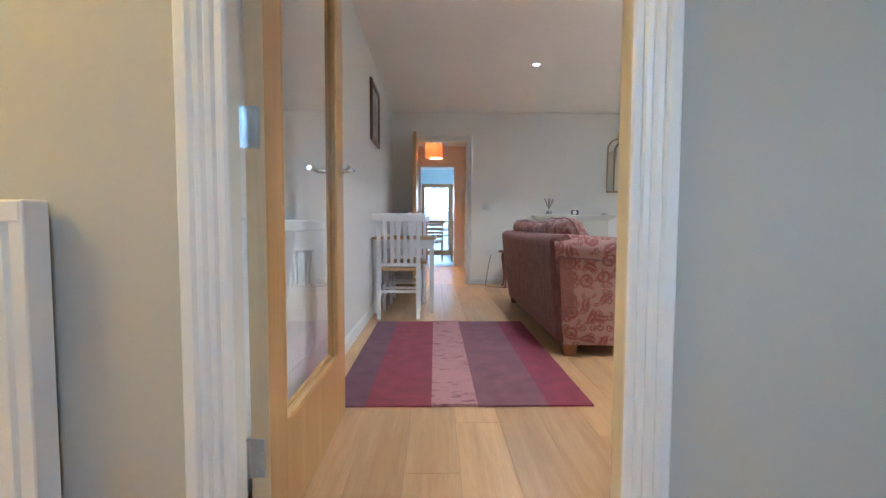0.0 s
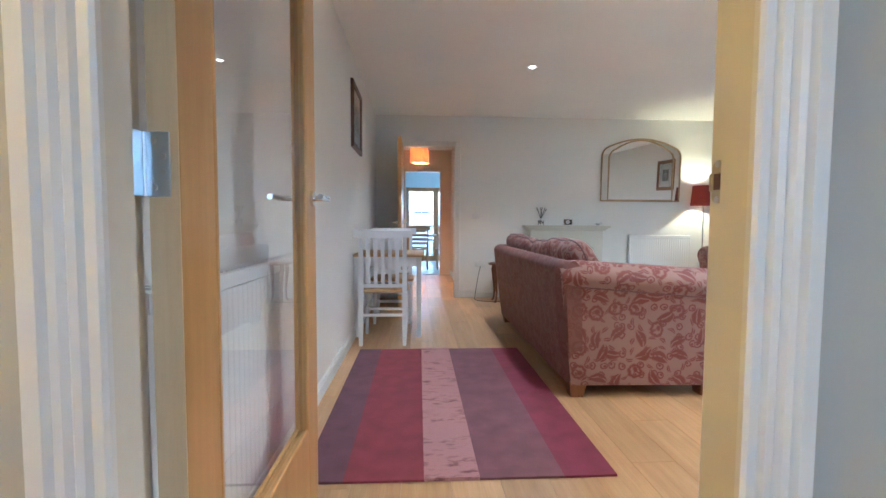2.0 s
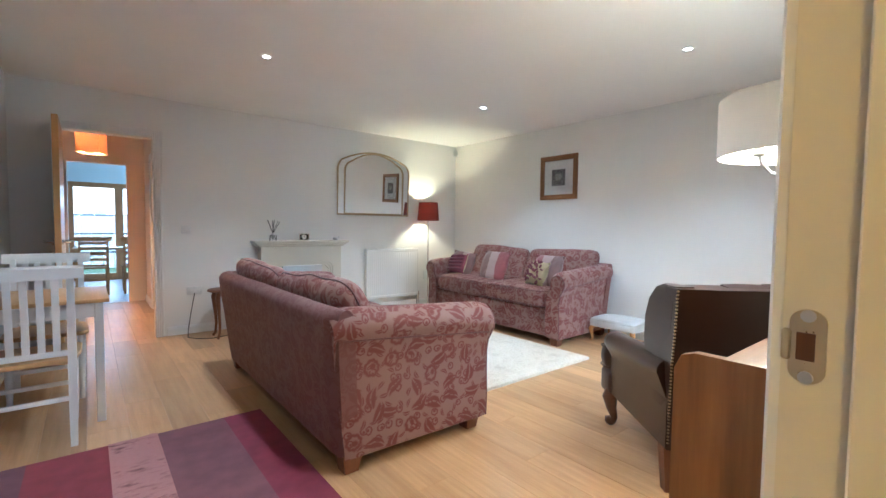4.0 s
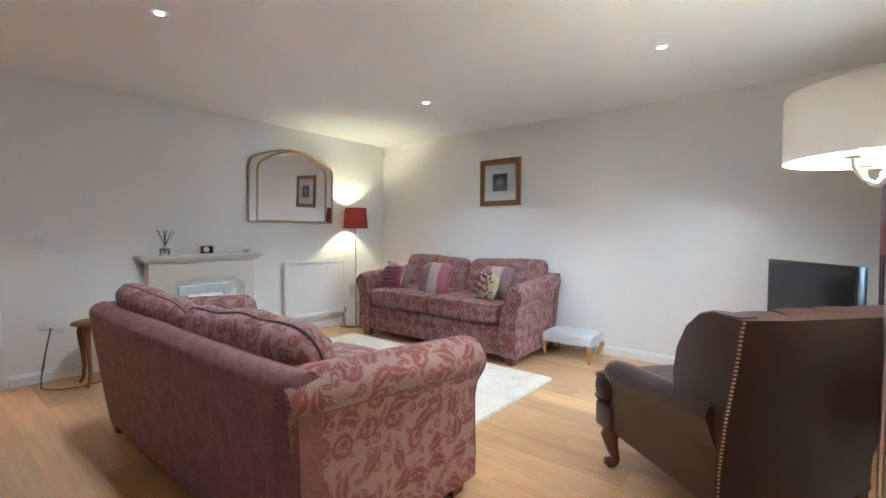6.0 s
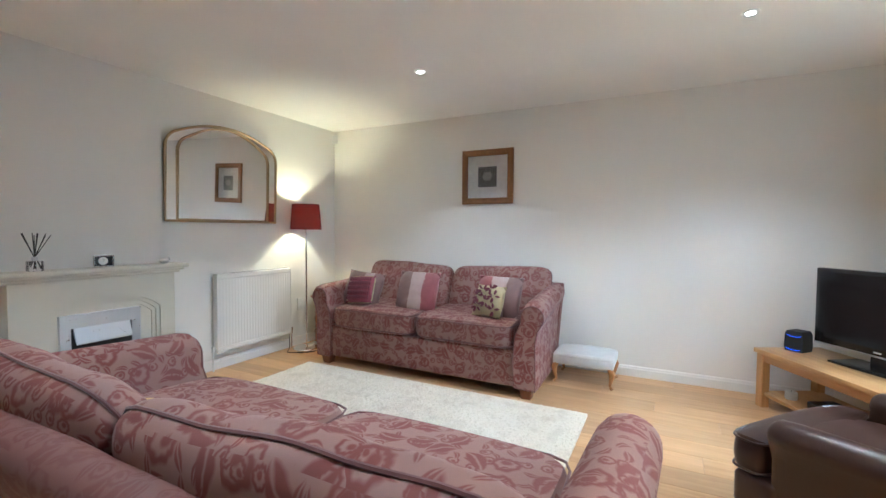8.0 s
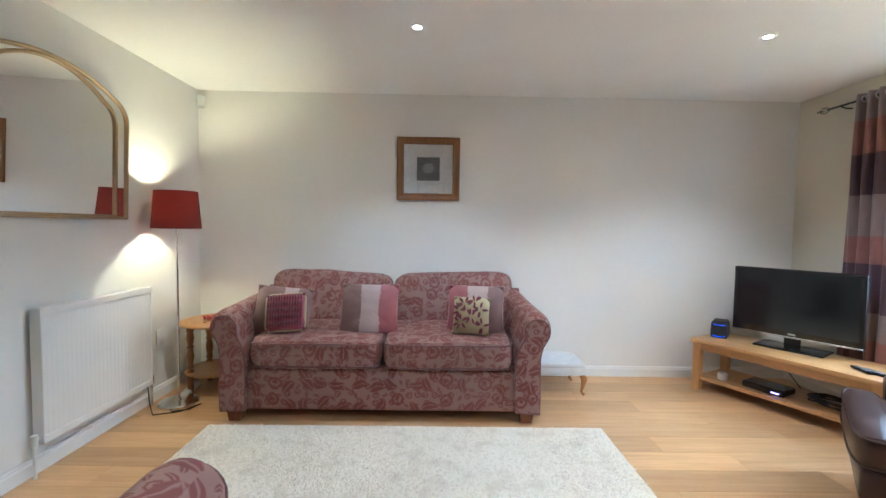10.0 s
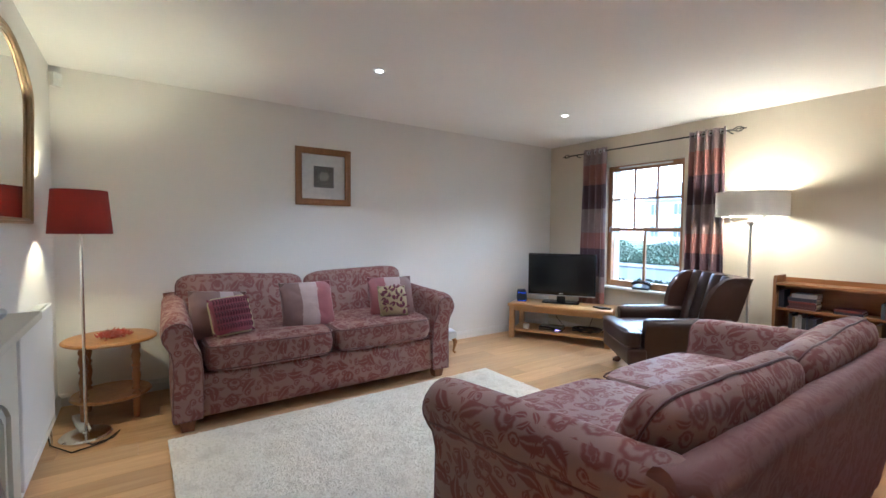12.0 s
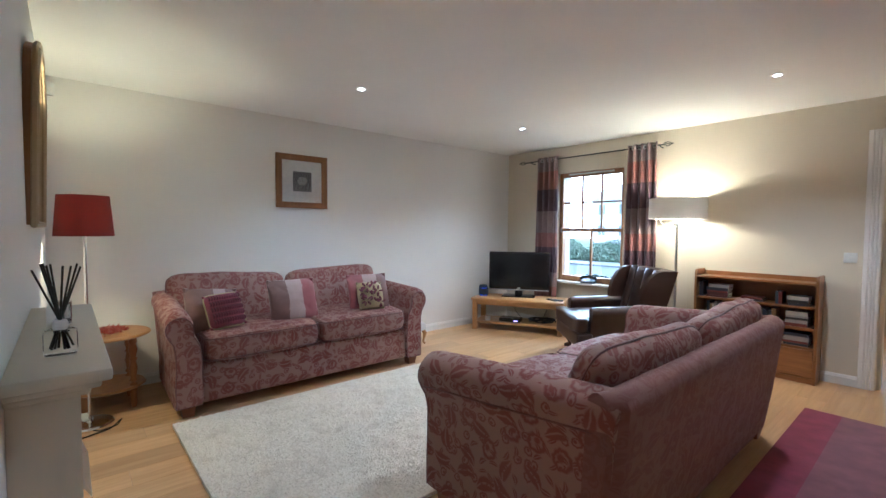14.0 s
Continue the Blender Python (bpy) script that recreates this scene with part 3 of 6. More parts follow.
def hinge(parent, x, y, z):
    bm = B()
    for k in range(5):
        tube(bm, [(x, y, z - 0.05 + k * 0.02), (x, y, z - 0.0315 + k * 0.02)], 0.0065, 12)
    box(bm, x - 0.001, x + 0.002, y - 0.040, y, z - 0.05, z + 0.05, 0.001)
    box(bm, x, x + 0.040, y - 0.0035, y - 0.0005, z - 0.05, z + 0.05, 0.001)
    h = part("hinge", bm, M_HINGE, parent, "zinc butt hinge")
    for dz in (-0.036, -0.012, 0.012, 0.036):
        bm = B()
        sx_ = x + (0.016 if abs(dz) > 0.03 else 0.030)
        tube(bm, [(sx_, y - 0.003, z + dz), (sx_, y - 0.0050, z + dz)], 0.005, 8)
        part("screw", bm, M_STEEL, h)


# glazed oak leaf, standing open at a right angle into the room; local y runs from the hinge to the lock edge
leaf = thing("glazed_door", pose(DX0 + 0.060, YS - 0.002, 0, 0, 0, -0.5), "oak veneered door with a tall glass panel, standing open", "door", "", "structure")
W, TT = 0.865, 0.048
bm = B()
box(bm, -TT, 0, 0.0, 0.115, 0.008, 2.045, 0.002)
part("stile", bm, M_OAKDOOR, leaf, "", False)
bm = B()
box(bm, -TT, 0, W - 0.115, W, 0.008, 2.045, 0.002)
part("stile", bm, M_OAKDOOR, leaf, "", False)
bm = B()
box(bm, -TT, 0, 0.115, W - 0.115, 0.008, 0.30, 0.002)
part("bottom_rail", bm, M_OAKDOOR, leaf, "", False)
bm = B()
box(bm, -TT, 0, 0.115, W - 0.115, 1.93, 2.045, 0.002)
part("top_rail", bm, M_OAKDOOR, leaf, "", False)
bm = B()
box(bm, -TT / 2 - 0.003, -TT / 2 + 0.003, 0.112, W - 0.112, 0.297, 1.933)
pane = part("glass_panel", bm, M_GLASS, leaf, "clear glass panel", False)
pane.visible_shadow = False
for xs in (-TT - 0.001, -0.011):
    for (a, b, c, d) in ((0.115, 0.127, 0.30, 1.93), (W - 0.127, W - 0.115, 0.30, 1.93), (0.127, W - 0.127, 0.30, 0.312), (0.127, W - 0.127, 1.918, 1.93)):
        bm = B()
        box(bm, xs, xs + 0.012, a, b, c, d, 0.003)
        part("glazing_bead", bm, M_OAKDOOR, leaf, "", False)
lever(leaf, W - 0.055, 1.08, ((0.0, 1), (-TT, -1)), -1)
bm = B()
box(bm, -TT + 0.001, -0.001, -0.0015, 0.001, 0.010, 2.043)
part("edge_lipping", bm, wood("pale_lipping", (0.72, 0.56, 0.34), (0.62, 0.46, 0.26), 2, 0.45), leaf, "pale lipped edge", False)
for hz in (0.27, 1.085, 1.86):
    hinge(leaf, -TT - 0.004, -0.002, hz)

# far door, flush oak, standing open into the room
leaf2 = thing("oak_door", pose(NX0 + 0.004, YN - 0.004, 0, 0, 0, 180), "flush oak veneered door standing open", "door", "", "structure")
bm = B()
box(bm, 0, TT - 0.006, 0, 0.70, 0.008, 2.03, 0.003)
part("door_leaf", bm, M_OAKDOOR, leaf2, "", False)
lever(leaf2, 0.645, 1.02, ((TT, 1), (0.0, -1)), -1)
for hz in (0.25, 1.05, 1.8):
    bm = B()
    tube(bm, [(TT + 0.006, 0.0, hz - 0.05), (TT + 0.006, 0.0, hz + 0.05)], 0.006, 10)
    part("hinge", bm, M_HINGE, leaf2)

# floor lies in long planks (built last); threshold strip at the kitchen
slab("threshold_trim", [(0.0, 0.68, YK - 0.01, YK + 0.035, -0.004, 0.006)], M_STEEL, "metal threshold strip")

# window in the south wall
win = tagged(new("window_1"), "timber sash window with six small panes above two", "window", "", "structure")
wy0, wy1 = 1.47, 1.545
bm = B()
box(bm, WX0, WX0 + 0.055, wy0, wy1, WZ0 + 0.03, WZ1, 0.004)
part("window_frame", bm, M_WINWOOD, win, "", False)
bm = B()
box(bm, WX1 - 0.055, WX1, wy0, wy1, WZ0 + 0.03, WZ1, 0.004)
part("window_frame", bm, M_WINWOOD, win, "", False)
bm = B()
box(bm, WX0 + 0.055, WX1 - 0.055, wy0, wy1, WZ1 - 0.06, WZ1, 0.004)
part("window_frame", bm, M_WINWOOD, win, "", False)
bm = B()
box(bm, WX0 + 0.055, WX1 - 0.055, wy0, wy1, WZ0 + 0.03, WZ0 + 0.10, 0.004)
part("window_frame", bm, M_WINWOOD, win, "", False)
wmid = 1.335
bm = B()
box(bm, WX0 + 0.055, WX1 - 0.055, wy0 + 0.004, wy1 - 0.01, wmid - 0.022, wmid + 0.022, 0.004)
part("meeting_rail", bm, M_WINWOOD, win, "", False)
gx0, gx1 = WX0 + 0.055, WX1 - 0.055
for k in (1, 2):
    xx = gx0 + (gx1 - gx0) * k / 3
    bm = B()
    box(bm, xx - 0.011, xx + 0.011, wy0 + 0.02, wy1 - 0.02, wmid + 0.022, WZ1 - 0.06, 0.003)
    part("glazing_bar", bm, M_WINWOOD, win, "", False)
zz = (wmid + WZ1 - 0.04) / 2
bm = B()
box(bm, gx0, gx1, wy0 + 0.022, wy1 - 0.022, zz - 0.011, zz + 0.011, 0.003)
part("glazing_bar", bm, M_WINWOOD, win, "", False)
bm = B()
box(bm, (gx0 + gx1) / 2 - 0.013, (gx0 + gx1) / 2 + 0.013, wy0 + 0.02, wy1 - 0.02, WZ0 + 0.10, wmid - 0.022, 0.003)
part("glazing_bar", bm, M_WINWOOD, win, "", False)
rows_ = ((WZ0 + 0.10, wmid, 2), (wmid, zz, 3), (zz, WZ1 - 0.06, 3))
for z0, z1, n in rows_:
    for k in range(n):
        bm = B()
        box(bm, gx0 + (gx1 - gx0) * k / n, gx0 + (gx1 - gx0) * (k + 1) / n, wy0 + 0.032, wy0 + 0.037, z0, z1)
        p = part("pane", bm, M_GLASS, win, "", False)
        p.visible_shadow = False
bm = B()
tube(bm, [(WX1 - 0.045, wy1 - 0.002, 1.36), (WX1 - 0.045, wy1 + 0.02, 1.36), (WX1 - 0.045, wy1 + 0.022, 1.30)], 0.007, 8)
part("window_handle", bm, M_STEEL, win, "small metal window handle")
bm = B()
box(bm, WX0 + 0.15, WX1 - 0.15, wy1, wy1 + 0.018, WZ1 - 0.035, WZ1 - 0.015, 0.003)
part("trickle_vent", bm, M_WHITEPL, win, "white trickle vent", False)
bm = B()
box(bm, WX0 - 0.03, WX1 + 0.03, wy1, YS + 0.055, WZ0, WZ0 + 0.028, 0.006, 2)
part("window_sill", bm, M_TRIM, win, "white painted window sill", False)

# ---------- sofas ----------


def pillow(bm, w, d, h, m, plan=6.0, sect=2.7, n=18, seed=0.0, slump=0.0, rise=0.0):
    """A soft boxed pillow w by d by h: rounded rim, uneven stuffing, its outer end raised by rise."""
    start = len(bm.verts)
    bmesh.ops.create_cube(bm, size=2.0)
    bm.verts.ensure_lookup_table()
    es = list({e for v in bm.verts[start:] for e in v.link_edges})
    bmesh.ops.subdivide_edges(bm, edges=es, cuts=n - 1, use_grid_fill=True)
    bm.verts.ensure_lookup_table()
    for v in bm.verts[start:]:
        x, y, z = v.co
        k = ((abs(x) ** plan + abs(y) ** plan) ** (sect / plan) + abs(z) ** sect) ** (1 / sect)
        x, y, z = x / k, y / k, z / k
        q = Vector((x * 1.6 + seed, y * 1.1, z * 0.8 + seed))
        lump = 0.055 * noise.noise(q) + 0.028 * noise.noise(q * 2.7) + 0.010 * noise.noise(Vector((x * 9 + seed, y * 3, z * 5)))
        thick = h / 2 * (1 + 2.2 * lump) * (1 + slump * 0.30 * (-y))
        v.co = (x * w / 2 * (1 + 0.25 * lump), y * d / 2 * (1 + 0.5 * lump) + rise * x + slump * 0.02 * noise.noise((x * 2 + seed, 0, 3)), z * thick)
    bmesh.ops.transform(bm, verts=bm.verts[start:], matrix=m)


def pillow_rim(w, d, m, plan=6.0, sect=2.7, seed=0.0, slump=0.0, rise=0.0, n=72):
    """The seam round the middle of a pillow made with the same numbers."""
    out = []
    for i in range(n):
        t = 2 * math.pi * i / n
        c, s = math.cos(t), math.sin(t)
        k = (abs(c) ** plan + abs(s) ** plan) ** (1 / plan)
        x, y = c / k, s / k
        q = Vector((x * 1.6 + seed, y * 1.1, seed))
        lump = 0.055 * noise.noise(q) + 0.028 * noise.noise(q * 2.7) + 0.010 * noise.noise(Vector((x * 9 + seed, y * 3, 0)))
        out.append(m @ Vector((x * (w / 2 + 0.003) * (1 + 0.25 * lump), y * (d / 2 + 0.003) * (1 + 0.5 * lump) + rise * x + slump * 0.02 * noise.noise((x * 2 + seed, 0, 3)), 0)))
    return out


def sofa(name, m, label, top=0.0, slump=0.0, thick=0.22):
    """Two-seat scroll-arm sofa. Local x along its length, local +y to the front."""
    t = thing(name, m, label, "sofa", "pair of floral sofas")

    def back_y(z):
        return -0.495 - 0.085 * (z - 0.08) / 0.71
    # outer back: leans out towards a broad rounded top rail
    bm = B()
    secs = []
    for i in range(41):
        u = -1 + 2 * i / 40
        e = 1 - max(0.0, (abs(u) - 0.955) / 0.045) ** 2 * 0.35
        ring = []
        outer = [(back_y(z), z) for z in (0.085, 0.2, 0.35, 0.5, 0.62, 0.71)]
        crown = [(-0.512 + 0.064 * math.cos(radians(a)), 0.732 + 0.064 * math.sin(radians(a))) for a in (165, 140, 115, 90, 65, 40, 10, -20)]
        inner = [(-0.43, 0.60), (-0.40, 0.35), (-0.39, 0.085)]
        for y, z in outer + crown + inner:
            hw = 1.020 + 0.045 * (z - 0.1) / 0.7
            soft = 0.004 * noise.noise((u * 4, z * 4, 2)) + 0.003 * noise.noise((u * 13, z * 9, 5))
            ring.append((u * hw, -0.44 + (y + 0.44) * e + soft, z + (0.004 * noise.noise((u * 6, 0, 1)) if z > 0.7 else 0)))
        secs.append(ring)
    loft(bm, secs)
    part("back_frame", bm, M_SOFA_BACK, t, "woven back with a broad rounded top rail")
    bm = B()
    box(bm, -0.90, 0.90, -0.40, 0.395, 0.080, 0.365, 0.022, 3)
    part("base", bm, M_SOFA, t)
    # scroll arms: the roll overhangs outwards, more at the front than at the back
    for s in (-1, 1):
        bm = B()
        secs = []
        ks = [0.0, 0.03, 0.10, 0.25, 0.42, 0.60, 0.78, 0.92, 0.975, 1.0]
        for k in ks:
            end = 0.90 if k in (0.0, 1.0) else 0.975 if k in (0.03, 0.975) else 1.0
            roll = 0.082 + 0.010 * k
            zt = 0.803 - 0.058 * k
            zc = zt - roll
            cx = 0.990 + 0.042 * k
            foot = 1.032 + 0.030 * k
            pts = [(0.885, 0.085), (foot, 0.080), (foot + 0.002, 0.20), (foot - 0.004, 0.34), (foot - 0.004, 0.46), (foot + 0.010 * k, 0.54), (cx + roll * 0.70, zc - roll * 0.80)]
            for i in range(13):
                a = radians(-38 + i * 205 / 12)
                pts.append((cx + roll * math.cos(a), zc + roll * math.sin(a)))
            pts += [(cx - roll * 1.02, zc - 0.06), (0.892, 0.50), (0.884, 0.40), (0.880, 0.25)]
            mid = (0.975, 0.42)
            ring = []
            for u, z in pts:
                uu, zz_ = mid[0] + (u - mid[0]) * end, mid[1] + (z - mid[1]) * (end if z > 0.3 else 1)
                soft = 0.006 * noise.noise((k * 5, z * 6, s + 3))
                yb = back_y(zz_) + 0.022
                ring.append((s * (uu + soft), yb + (0.420 - yb) * k, zz_))
            secs.append(ring)
        loft(bm, secs)
        part("arm", bm, M_SOFA, t, "scroll arm in floral weave")
        bm = B()
        tube(bm, [(p[0] * 1.0, p[1] - 0.004, p[2]) for p in secs[-1]], 0.0055, 6, True)
        part("piping", bm, M_PIPING, t)
        bm = B()
        tube(bm, [(r_[6][0] + s * 0.001, r_[6][1], r_[6][2]) for r_ in secs[1:-1]], 0.0045, 6)
        part("piping", bm, M_PIPING, t)
    for s in (-1, 1):
        c = s * 0.440
        bm = B()
        sm = pose(c, 0.035, 0.468, -1.0, 0, 0)
        cushion(bm, 0.872, 0.815, 0.205, sm, 0.16, 18, 11.0, 0.05, 5.0)
        sc = part("seat_cushion", bm, M_SOFA, t, "boxed seat cushion with piped edges")
        for zz_ in (-0.074, 0.076):
            bm = B()
            tube(bm, [sm @ Vector((x, y, zz_)) for x, y, z in edge_loop(0.868, 0.811, 11.0, 64)], 0.0045, 6, True)
            part("piping", bm, M_PIPING, sc)
        pw, ph_ = 0.975, 0.50
        mm = pose(s * 0.492, -0.335, 0.690 + top, 90 + (19 + 4 * slump), 0, s * 1.2)
        args = dict(seed=3.1 + s * 2.2, slump=slump, rise=s * 0.018)
        bm = B()
        pillow(bm, pw, ph_, thick, mm, 7.0, 3.0, 20, **args)
        bc = part("back_cushion", bm, M_SOFA, t, "plump back cushion")
        bm = B()
        tube(bm, pillow_rim(pw, ph_, mm, 7.0, 3.0, **args), 0.005, 6, True)
        part("piping", bm, M_PIPING, bc)
    for s in (-1, 1):
        for y in (-0.43, 0.345):
            bm = B()
            secs = []
            for z, w in ((0.0, 0.036), (0.015, 0.038), (0.095, 0.050)):
                secs.append([(s * 0.975 + dx * w, y + dy * w, z) for dx, dy in ((-1, -1), (1, -1), (1, 1), (-1, 1))])
            loft(bm, secs)
            part("foot", bm, M_FOOTWOOD, t, "square tapered wooden foot", False)
    return t


sofa_a = sofa("sofa", pose(1.605, 4.335, 0, 0, 0, -90), "pink floral damask two-seat sofa, its back to the striped rug", -0.028, 1.0, 0.27)
sofa_b = sofa("sofa", pose(4.200, 5.115, 0, 0, 0, 90), "pink floral damask two-seat sofa with scroll arms and scatter cushions", 0.0, 0.3)


def scatter(name, m, w, h, bands, label, extra=None, thick=0.125):
    """Square scatter cushion, its face pieced from vertical bands (edge, material)."""
    t = thing(name, m, label, "cushion", "scatter cushions on the sofa")
    bm = B()
    cushion(bm, w, h, thick, None, 0.88, 32, 60.0, 0.10, 2.4)
    for v in bm.verts:
        ux, uy = v.co.x / (w / 2), v.co.y / (h / 2)
        v.co.x *= 1 - 0.055 * (1 - uy * uy)
        v.co.y *= 1 - 0.055 * (1 - ux * ux)
    mats = [b[1] for b in bands]
    for f in bm.faces:
        x = f.calc_center_median().x / w + 0.5
        for i, (e, _) in enumerate(bands):
            if x <= e or i == len(bands) - 1:
                f.material_index = i
                break
    part("cover", bm, mats, t)
    if extra:
        extra(t, w, h)
    return t


def knit(t, w, h):
    """Rows of plum loops on a pink ground."""
    for r in range(5):
        z = -h * 0.34 + r * h * 0.17
        for k in range(13):
            x = -w * 0.40 + k * w * 0.067
            bm = B()
            zc = 0.0665 * (1 - 0.8 * (0.5 * (2 * x / w) ** 4 + 0.5 * (2 * z / h) ** 4)) * 0.98
            tube(bm, [(x, z - 0.016, zc - 0.002), (x + 0.004, z, zc + 0.008), (x, z + 0.016, zc - 0.002)], 0.006, 5)
            part("loop", bm, M_PLUM, t, "plum wool loop")
    bm = B()
    tube(bm, edge_loop(w * 0.985, h * 0.985, 10.0, 48), 0.006, 6, True)
    part("edging", bm, M_CREAMCLOTH, t)


def leaves(t, w, h):
    rnd = random.Random(5)
    bm = B()
    for cx, cy in ((-0.07, -0.06), (0.06, 0.03), (-0.05, 0.07), (0.08, -0.08), (0.02, 0.10), (0.0, -0.02), (-0.09, 0.02)):
        for k in range(6):
            a = k * 0.9 + rnd.random()
            x, y = cx + 0.035 * math.cos(a), cy + 0.035 * math.sin(a)
            x, y = max(-w * .42, min(w * .42, x)), max(-h * .42, min(h * .42, y))
            zc = 0.069 * (1 - 0.8 * (0.5 * (2 * x / w) ** 4 + 0.5 * (2 * y / h) ** 4))
            pts = []
            for i in range(8):
                b = 2 * math.pi * i / 8
                u, v = 0.021 * math.cos(b), 0.0075 * math.sin(b)
                pts.append((x + u * math.cos(a) - v * math.sin(a), y + u * math.sin(a) + v * math.cos(a)))
            prism(bm, pts, zc - 0.012, zc + 0.003, 'z')
    part("applique_leaves", bm, M_PLUM, t, "dark felt leaf applique")


STR = [(0.36, M_STRIPE_MAUVE), (0.68, M_STRIPE_PALE), (1.0, M_STRIPE_ROSE)]


def lean(x, y, z, tilt, yaw, roll=0.0):
    """Pose of a cushion whose face looks to -x and leans back."""
    return pose(x, y, z, 0, 0, yaw) @ pose(0, 0, 0, 90 - tilt, 0, -90) @ pose(0, 0, 0, 0, 0, roll)


scatter("scatter_cushion", lean(4.10, 5.865, 0.690, 24, 10, -6), 0.40, 0.36, [(0.5, M_STRIPE_MAUVE), (0.75, M_STRIPE_PALE), (1.0, M_STRIPE_MAUVE)], "mauve satin scatter cushion with a pale band")
scatter("scatter_cushion", lean(3.985, 5.805, 0.700, 27, 6, 4), 0.27, 0.27, [(1.0, M_PINKWOOL)], "pink scatter cushion with plum wool loops", knit)
scatter("scatter_cushion", lean(4.075, 5.235, 0.715, 20, 0, 0), 0.42, 0.37, STR, "striped mauve, pale pink and rose satin cushion")
scatter("scatter_cushion", lean(4.105, 4.470, 0.715, 20, -8, 0), 0.42, 0.36, [(0.36, M_STRIPE_ROSE), (0.70, M_STRIPE_PALE), (1.0, M_STRIPE_MAUVE)], "rose and pale pink satin cushion")
scatter("scatter_cushion", lean(4.000, 4.510, 0.690, 24, -6, -2), 0.26, 0.27, [(1.0, M_CREAMCLOTH)], "cream cushion with dark felt leaves", leaves)
scatter("scatter_cushion", pose(1.58, 5.02, 0.548, 4, 3, 20), 0.28, 0.28, [(0.5, M_PINKWOOL), (1.0, M_YELLOW)], "pink and mustard cushion lying on the seat", None, 0.08)

# ---------- rugs ----------
rug = thing("striped_rug", pose(0, 0, 0), "crimson, mauve and pink striped wool rug on the floor", "rug")
RX0, RX1, RY0, RY1 = -0.200, 1.045, 2.530, 4.318
for a, b, nm in ((0.0, 0.135, "slate"), (0.135, 0.385, "crimson"), (0.385, 0.560, "rose"), (0.560, 0.83, "mauve"), (0.83, 1.0, "magenta")):
    bm = B()
    x0, x1 = RX0 + a * (RX1 - RX0), RX0 + b * (RX1 - RX0)
    nx, ny = 8, 60
    hgt = 0.015 if nm == "rose" else 0.010
    vs = [[bm.verts.new((x0 + (x1 - x0) * i / nx, RY0 + (RY1 - RY0) * j / ny,
                         hgt + 0.0012 * noise.noise((i * 0.7 + a * 40, j * 0.6, 0)) + (0.004 * noise.noise((i * 0.5, j * 0.45, 7)) if nm == "rose" else 0))) for j in range(ny + 1)] for i in range(nx + 1)]
    for i in range(nx):
        for j in range(ny):
            bm.faces.new((vs[i][j], vs[i + 1][j], vs[i + 1][j + 1], vs[i][j + 1]))
    r = bmesh.ops.extrude_face_region(bm, geom=list(bm.faces))
    for v in [g for g in r["geom"] if isinstance(g, bmesh.types.BMVert)]:
        v.co.z = 0.0005
    part("stripe", bm, M_RUG[nm], rug)
bm = B()
nx, ny = 60, 86
CX0, CX1, CY0, CY1 = 2.02, 3.715, 3.675, 6.205
vs = [[bm.verts.new((CX0 + (CX1 - CX0) * i / nx + 0.004 * noise.noise((j * 0.9, i * 0.1, 1)), CY0 + (CY1 - CY0) * j / ny + 0.004 * noise.noise((i * 0.9, j * 0.1, 4)),
                     0.020 + 0.0035 * noise.noise((i * 0.8, j * 0.8, 0)) + 0.0025 * random.random())) for j in range(ny + 1)] for i in range(nx + 1)]
for i in range(nx):
    for j in range(ny):
        bm.faces.new((vs[i][j], vs[i + 1][j], vs[i + 1][j + 1], vs[i][j + 1]))
r = bmesh.ops.extrude_face_region(bm, geom=list(bm.faces))
for v in [g for g in r["geom"] if isinstance(g, bmesh.types.BMVert)]:
    v.co.z = 0.0005
cream_rug = solid("cream_rug", bm, M_RUG_CREAM, "thick cream shag rug between the sofas", "rug")
# pile: short leaning tufts, thicker in some places than in others
rnd = random.Random(77)
verts, faces = [], []
for k in range(52000):
    x, y = rnd.uniform(CX0 + 0.004, CX1 - 0.004), rnd.uniform(CY0 + 0.004, CY1 - 0.004)
    lie = noise.noise((x * 2.3, y * 2.3, 9)) * 3.0 + rnd.gauss(0, 0.7)
    w, h, l = 0.0045 + 0.003 * rnd.random(), 0.006 + 0.007 * rnd.random(), 0.010 + 0.008 * rnd.random()
    cx, cy = math.cos(lie), math.sin(lie)
    b = len(verts)
    verts += [(x - cy * w, y + cx * w, 0.0165), (x + cy * w, y - cx * w, 0.0165), (x + cx * l, y + cy * l, 0.0165 + h), (x - cx * w * 0.8, y - cy * w * 0.8, 0.0175)]
    faces += [(b, b + 1, b + 2), (b + 1, b + 3, b + 2), (b + 3, b, b + 2)]
me = bpy.data.meshes.new("wool_nap")
me.from_pydata(verts, [], faces)
me.materials.append(M_RUG_CREAM)
nap = new("wool_nap", me)
nap.parent = cream_rug
tagged(nap, "short cream wool tufts", kind="stuff")

# ---------- wing armchair ----------
ach = thing("wing_armchair", pose(2.70, 2.357, 0, 0, 0, -40), "dark brown leather armchair with brass nails and ball feet", "armchair")
ach.scale = (1.04, 1.12, 0.935)
